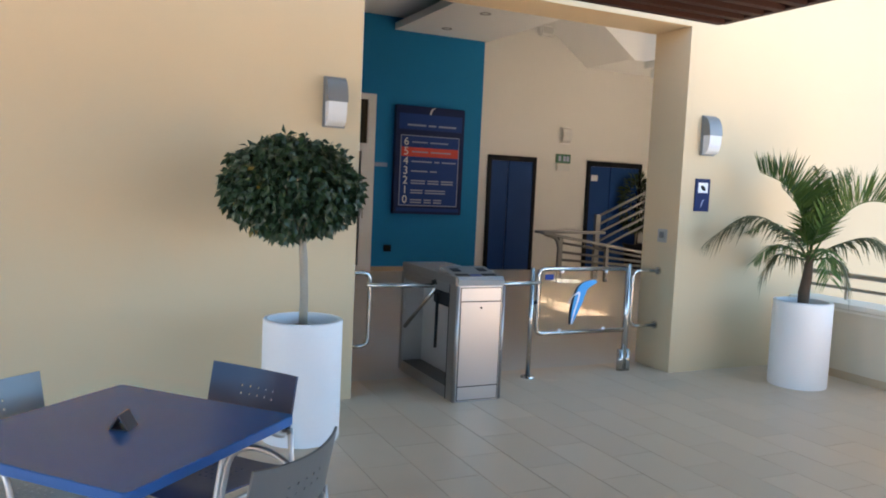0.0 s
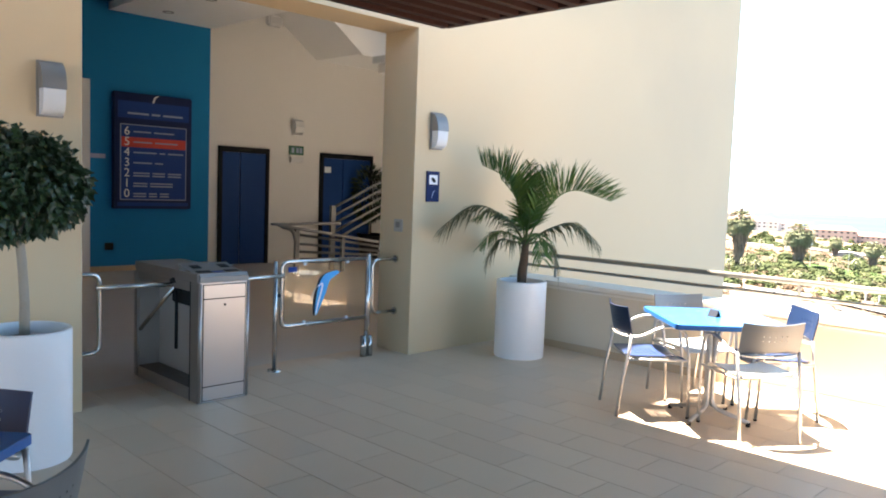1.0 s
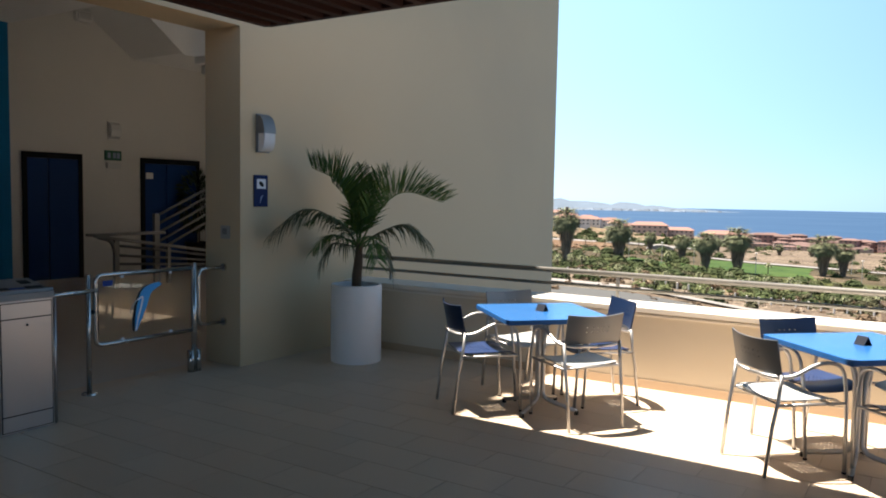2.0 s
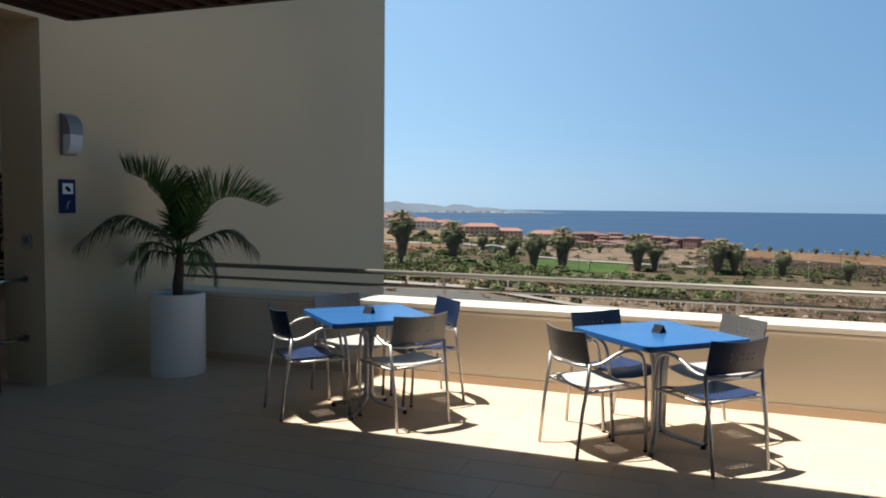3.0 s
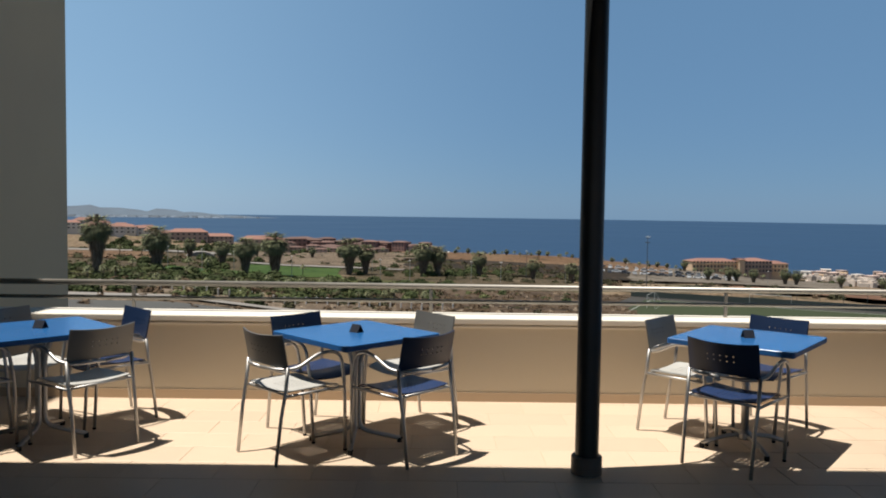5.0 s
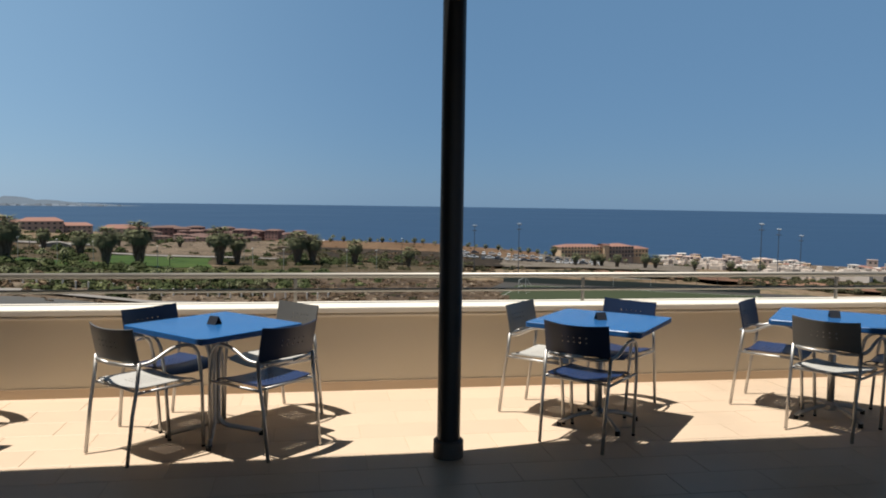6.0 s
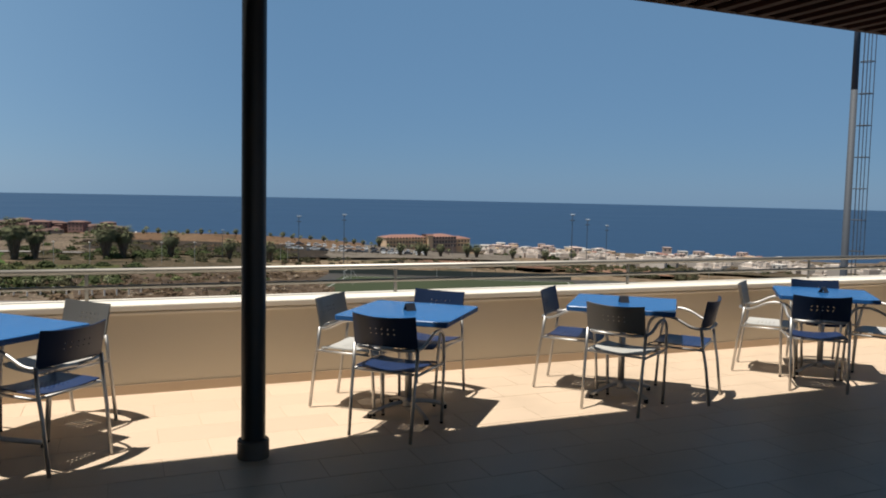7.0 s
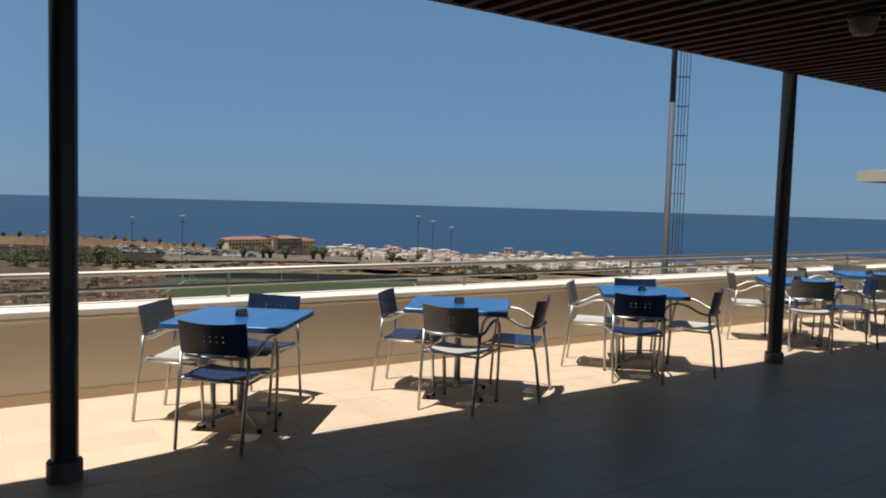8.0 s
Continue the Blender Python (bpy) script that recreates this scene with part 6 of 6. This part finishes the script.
# the many small houses packed between, too small to pick apart
VILLAGE = material("village_render", (0.50, 0.43, 0.37), 0.9, vary=0.08, scale=0.1, bump=0.0, per_leaf=0.35)
rnd = random.Random(41)
verts, faces = [], []
for k in range(520):
    az, r = (rnd.uniform(-46.5, -24.8), rnd.uniform(450, 560)) if k < 330 else (rnd.uniform(-63, -31), rnd.uniform(300, 450))
    if -37.2 < az < -34.0 and r > 440:
        continue
    c, a = spot(r, az), rnd.uniform(0, math.tau)
    w, d, h = rnd.uniform(1.3, 2.9), rnd.uniform(1.3, 2.6), rnd.uniform(1.2, 4.4)
    for level, (f, z0, z1) in enumerate(((1.0, -3.0, h), (rnd.uniform(0.4, 0.7), h, h + rnd.uniform(0.6, 1.6)))):
        i = len(verts)
        for z in (z0, z1):
            for sx, sy in ((-1, -1), (1, -1), (1, 1), (-1, 1)):
                x, y = sx * w * f, sy * d * f
                verts.append((c.x + x * math.cos(a) - y * math.sin(a), c.y + x * math.sin(a) + y * math.cos(a), c.z + z))
        faces += [(i, i + 1, i + 5, i + 4), (i + 1, i + 2, i + 6, i + 5), (i + 2, i + 3, i + 7, i + 6), (i + 3, i, i + 4, i + 7), (i + 4, i + 5, i + 6, i + 7)]
me = bpy.data.meshes.new("village")
me.from_pydata(verts, [], faces)
me.materials.append(VILLAGE)
tagged(new("village", me), "packed pale houses of the coast village", "houses", kind="stuff")


# ---------------------------------------------------------------- parked cars
CAR_WHITE = material("white_car_paint", (0.70, 0.70, 0.70), 0.3, vary=0.03, bump=0.0, per_piece=0.3)
CAR_DARK = material("dark_car_paint", (0.06, 0.065, 0.08), 0.3, vary=0.03, bump=0.0)


def car(paint, word):
    c = thing("car")
    body = side_profile([(-2.1, 0.3), (-2.1, 0.75), (-1.3, 0.9), (2.0, 0.95), (2.1, 0.3)], -0.85, 0.85)
    part("body", body, paint, c)
    cabin = part("cabin", side_profile([(-1.0, 0.88), (-0.4, 1.4), (1.2, 1.45), (1.8, 0.9)], -0.75, 0.75), PANE_FAR, c)
    part("roof", box(-0.7, 0.7, -0.4, 1.2, 1.42, 1.50), paint, cabin)
    for x in (-0.8, 0.8):
        for y in (-1.3, 1.35):
            part("wheel", tube([(x - 0.1, y, 0.3), (x + 0.1, y, 0.3)], 0.31, 10), PLASTIC_BLACK, c)
    return tagged(c, f"{word} parked car on the lot", "car", "parked cars")


cars = [car(CAR_WHITE, "pale"), car(CAR_DARK, "dark")]
rnd = random.Random(77)
for k in range(34):
    az, r = -10.5 - (k % 17) * 0.62 + rnd.uniform(-0.1, 0.1), (372 if k < 17 else 342) + rnd.uniform(-4, 4)
    proto = cars[0 if rnd.random() < 0.75 else 1]
    m = at_land(r, az, 1.0, az + rnd.choice((0, 90)), 1.1)
    if proto.get("used"):
        copy_thing(proto, m)
    else:
        proto["used"] = 1
        proto.matrix_basis = m


# ---------------------------------------------------------------- sports pitch
LINE_GREY = material("worn_line_paint", (0.34, 0.34, 0.32), 0.8, vary=0.2, scale=0.5, bump=0.0)
ASPHALT = material("grey_asphalt", (0.035, 0.032, 0.028), 0.9, vary=0.2, scale=0.2, fine=2.0, bump=0.0)
PITCH_Z = -16.2
tl, tr = Vector((159.6, -42.6, PITCH_Z)), Vector((139.0, -83.6, PITCH_Z))
ex = (tr - tl).normalized()
ey = Vector((-ex.y, ex.x, 0)) * -1
if ey.x > 0:
    ey = -ey
pm = Matrix.Translation(tl) @ Matrix(((ex.x, ey.x, 0, 0), (ex.y, ey.y, 0, 0), (0, 0, 1, 0), (0, 0, 0, 1)))
LEN, DEP = 48.0, 46.0
bm = box(-4, LEN + 14, -5, DEP + 12, -3.0, -0.12)
bm.transform(pm)
structure("pavement", bm, ASPHALT, "grey paved surround of the pitch")
bm = box(0, LEN, 0, DEP, -0.1, 0.0)
bm.transform(pm)
structure("ground_pitch", bm, TURF, "green football pitch")
for k, (x0, x1, y0, y1) in enumerate(((1, LEN - 1, 1, 1.18), (1, 1.18, 1, DEP), (LEN - 1.18, LEN - 1, 1, DEP))):
    bm = box(x0, x1, y0, y1, 0.004, 0.02)
    bm.transform(pm)
    structure("trim_pitch_line", bm, LINE_GREY, "white painted pitch line")


def goal(x, y, turn):
    g = thing("football_goal", pm @ pose(x, y, 0, 0, 0, turn))
    part("frame", tube([(-3.66, 0, 0), (-3.66, 0, 2.44), (3.66, 0, 2.44), (3.66, 0, 0)], 0.06, 6), LINE_GREY, g)
    part("net_stay", tube([(-3.66, 0, 2.44), (-3.66, -1.6, 0.0), (3.66, -1.6, 0.0), (3.66, 0, 2.44)], 0.035, 5), LINE_GREY, g)
    return tagged(g, "white football goal on the pitch", "goal", "football goals")


goal(3.0, 11, 90)
goal(23.5, 1.6, 0)
FENCE = material("dark_green_fence", (0.035, 0.045, 0.038), 0.6, vary=0.1, bump=0.0)
fence = thing("pitch_fence", pm)
part("top_bar", tube([(-4, -4, 3.0), (LEN, -4, 3.0)], 0.06, 5), FENCE, fence)
part("screen", box(-4, LEN, -4.03, -3.97, 0.0, 1.2), FENCE, fence, "dark wind screen")
for k in range(14):
    part("post", tube([(-4 + 4 * k, -4, -0.1), (-4 + 4 * k, -4, 3.0)], 0.05, 5), FENCE, fence)
tagged(fence, "dark fence along the pitch", "fence")


# ---------------------------------------------------------------- masts and lamp posts
FLOOD_WHITE = material("pale_floodlight_case", (0.62, 0.68, 0.74), 0.4, vary=0.04, bump=0.0)


def flood_mast(h):
    t = thing("floodlight_mast")
    part("pole", tube([(0, 0, -1), (0, 0, h)], 0.2, 8, radii=[0.13, 0.08]), MAST_GREY, t)
    part("cross_arm", box(-0.65, 0.65, -0.08, 0.08, h - 0.1, h + 0.05), MAST_GREY, t)
    part("platform", box(-0.55, 0.55, -0.4, 0.4, h - 1.5, h - 1.3), MAST_GREY, t)
    for x in (-0.45, 0.0, 0.45):
        part("floodlight", box(x - 0.17, x + 0.17, -0.5, 0.05, h + 0.05, h + 0.30, 0.05), FLOOD_WHITE, t)
    return tagged(t, "galvanised floodlight mast by the pitch", "light mast", "floodlight masts")


mast = flood_mast(14.0)
mast.matrix_basis = at_land(230, -11.1, 1.0, 60)
for r, az, sz in ((235, -14.4, 1.06), (262, -5.7, 0.72), (300, -31.3, 1.42), (300, -32.4, 1.30), (300, -33.8, 1.16)):
    copy_thing(mast, at_land(r, az, sz, az + 60))


def street_lamp():
    t = thing("street_lamp")
    part("pole", tube([(0, 0, -0.5), (0, 0, 6.0)], 0.07, 6), GALVANISED, t)
    part("head", box(-0.5, 0.5, -0.2, 0.2, 5.95, 6.15, 0.05), HOUSE_WHITE, t)
    return tagged(t, "slim galvanised street lamp", "street lamp", "street lamps")


lamp = street_lamp()
lamp.matrix_basis = at_land(205, 20.3, 1.0, 0)
for r, az in ((205, 18.0), (210, 15.8), (205, 11.7), (204, 5.2), (204, 3.0), (206, -1.6), (206, -3.8), (250, -8.6), (252, -9.2), (254, -9.8), (255, -10.3), (258, 5.8), (330, -13.0), (330, -16.0), (330, -22.5), (240, -36.0), (250, -41.0)):
    copy_thing(lamp, at_land(r, az, 1.0, r))


def bollard():
    t = thing("bollard")
    part("shaft", tube([(0, 0, -0.3), (0, 0, 1.5)], 0.12, 6), HOUSE_WHITE, t)
    part("cap", tube([(0, 0, 1.5), (0, 0, 1.62)], 0.16, 6), HOUSE_WHITE, t)
    return tagged(t, "white post beside the promenade", "post", "promenade posts")


first_post = bollard()
first_post.matrix_basis = at_land(124, 25.5)
for k in range(1, 34):
    copy_thing(first_post, at_land(124 + 1.5 * math.sin(k), 25.5 - k * 0.78))


def ladder_mast(r, az):
    """The tall mast close to the terrace, with its caged ladder."""
    a = radians(az)
    t = thing("tall_mast", Matrix.Translation((EYE_X + r * math.cos(a), EYE_Y + r * math.sin(a), -14)) @ Matrix.Rotation(radians(az - 90), 4, "Z"))
    part("lower_shaft", tube([(0, 0, -1), (0, 0, 20.9)], 0.2, 14, radii=[0.20, 0.155]), MAST_GREY, t, smooth=True)
    part("upper_shaft", tube([(0, 0, 20.9), (0, 0, 27)], 0.2, 14, radii=[0.154, 0.13]), MAST_BLUE, t, "dark blue painted upper shaft", smooth=True)
    cage = part("ladder", tube([(0.32, 0, 0), (0.32, 0, 27)], 0.028, 6), MAST_GREY, t)
    part("ladder_rail", tube([(0.48, -0.18, 12.0), (0.48, -0.18, 27)], 0.024, 6), MAST_GREY, cage)
    part("ladder_rail", tube([(0.63, 0.18, 13.0), (0.63, 0.18, 27)], 0.022, 6), MAST_GREY, cage)
    part("ladder_rail", tube([(0.80, 0, 13.0), (0.80, 0, 27)], 0.022, 6), MAST_GREY, cage)
    for k in range(18):
        z = 1.2 + 1.5 * k
        part("hoop", tube([(0.18, 0, z), (0.32, -0.2, z), (0.62, -0.22, z), (0.81, 0, z), (0.62, 0.22, z), (0.32, 0.2, z)], 0.022, 5, closed=True) if z > 12.5 else tube([(0.18, 0, z), (0.36, 0, z)], 0.025, 5), MAST_GREY, cage)
    return tagged(t, "tall galvanised mast with a caged ladder", "mast")


ladder_mast(42, -50.6)


# ---------------------------------------------------------------- parasol far along the terrace, lamp under the canopy
CANVAS = material("cream_canvas", (0.44, 0.41, 0.35), 0.85, vary=0.05, scale=4, bump=0.1)
para = thing("parasol", pose(7.72, -12.05, 0))
part("pole", tube([(0, 0, 0.05), (0, 0, 2.24)], 0.028, 10), ALU, para, smooth=True)
part("base_plate", lathe([(0, 0), (0.32, 0), (0.32, 0.05), (0.05, 0.08), (0, 0.08)], 24), COLLAR, para)
bm = bmesh.new()
q = [bm.verts.new(p) for p in ((-1.25, -1.25, 2.17), (1.25, -1.25, 2.17), (1.25, 1.25, 2.17), (-1.25, 1.25, 2.17), (0, 0, 2.25))]
low = [bm.verts.new((v.co.x, v.co.y, 2.01)) for v in q[:4]]
for k in range(4):
    bm.faces.new((q[k], q[(k + 1) % 4], q[4]))
    bm.faces.new((low[k], low[(k + 1) % 4], q[(k + 1) % 4], q[k]))
bmesh.ops.recalc_face_normals(bm, faces=bm.faces[:])
bmesh.ops.solidify(bm, geom=bm.faces[:], thickness=0.004)
part("canopy", bm, CANVAS, para, "cream canvas with a straight valance")
for k in range(4):
    a = radians(45 + 90 * k)
    part("rib", tube([(0, 0, 2.22), (1.7 * math.cos(a), 1.7 * math.sin(a), 2.14)], 0.01, 6), ALU, para)
tagged(para, "cream square parasol over the terrace", "parasol")

spotlight = thing("ceiling_lamp", pose(5.75, -4.6, CANOPY_Z))
part("base", lathe([(0.0, 0.0), (0.10, 0.0), (0.10, -0.03), (0.0, -0.03)], 24), COLUMN, spotlight)
part("globe", lathe([(0.0, -0.14), (0.06, -0.13), (0.085, -0.09), (0.09, -0.03), (0.0, -0.03)], 24), COLLAR, spotlight)
tagged(spotlight, "round grey lamp under the slatted canopy", "ceiling lamp")

# ---------------------------------------------------------------- floor tiles
TILE_W, TILE_L, GAP = 0.298, 0.565, 0.003


def tile_spans(x0, x1, y0, y1):
    """The tiles of a staggered bond, each cut to the floor's edge."""
    i0 = math.floor((x0 - 7.31) / TILE_W)
    x = 7.31 + i0 * TILE_W
    while x < x1:
        off = 3.10 + (TILE_L / 2 if (i0 % 2) == 0 else 0.0)
        y = off + math.floor((y0 - off) / TILE_L) * TILE_L
        while y < y1:
            a, b, c, d = max(x, x0), min(x + TILE_W, x1), max(y, y0), min(y + TILE_L, y1)
            if b - a > 0.03 and d - c > 0.03:
                yield a + GAP / 2, b - GAP / 2, c + GAP / 2, d - GAP / 2
            y += TILE_L
        x += TILE_W
        i0 += 1


tile_mesh = {}
verts, faces = [], []
rnd = random.Random(2)
for a, b, c, d in tile_spans(-0.6, PARAPET_X - 0.002, -14.0, FACE_Y + WALL_D):
    if a > 4.45 and -1.45 < c and len(terrace_floor.children) < 300:
        key = (round(b - a, 3), round(d - c, 3))
        if key not in tile_mesh:
            w, l = b - a, d - c
            me = bpy.data.meshes.new("tile")
            e = 0.002
            me.from_pydata([(0, 0, -0.012), (w, 0, -0.012), (w, l, -0.012), (0, l, -0.012), (0, 0, -0.0012), (w, 0, -0.0012), (w, l, -0.0012), (0, l, -0.0012), (e, e, 0), (w - e, e, 0), (w - e, l - e, 0), (e, l - e, 0)], [],
                           [(0, 1, 5, 4), (1, 2, 6, 5), (2, 3, 7, 6), (3, 0, 4, 7), (4, 5, 9, 8), (5, 6, 10, 9), (6, 7, 11, 10), (7, 4, 8, 11), (8, 9, 10, 11)])
            me.materials.append(TILE)
            tile_mesh[key] = me
        ob = new("tile", tile_mesh[key])
        ob.location = (a, c, rnd.uniform(-0.0006, 0.0))
        ob.parent = terrace_floor
    else:
        z = rnd.uniform(-0.0006, 0.0)
        i = len(verts)
        verts += [(a, c, -0.012), (b, c, -0.012), (b, d, -0.012), (a, d, -0.012), (a, c, z), (b, c, z), (b, d, z), (a, d, z)]
        faces += [(i, i + 1, i + 5, i + 4), (i + 1, i + 2, i + 6, i + 5), (i + 2, i + 3, i + 7, i + 6), (i + 3, i, i + 4, i + 7), (i + 4, i + 5, i + 6, i + 7)]
tagged(raw_part("tile_field", verts, faces, TILE, terrace_floor), "beige floor tiles in staggered bond", kind="stuff")
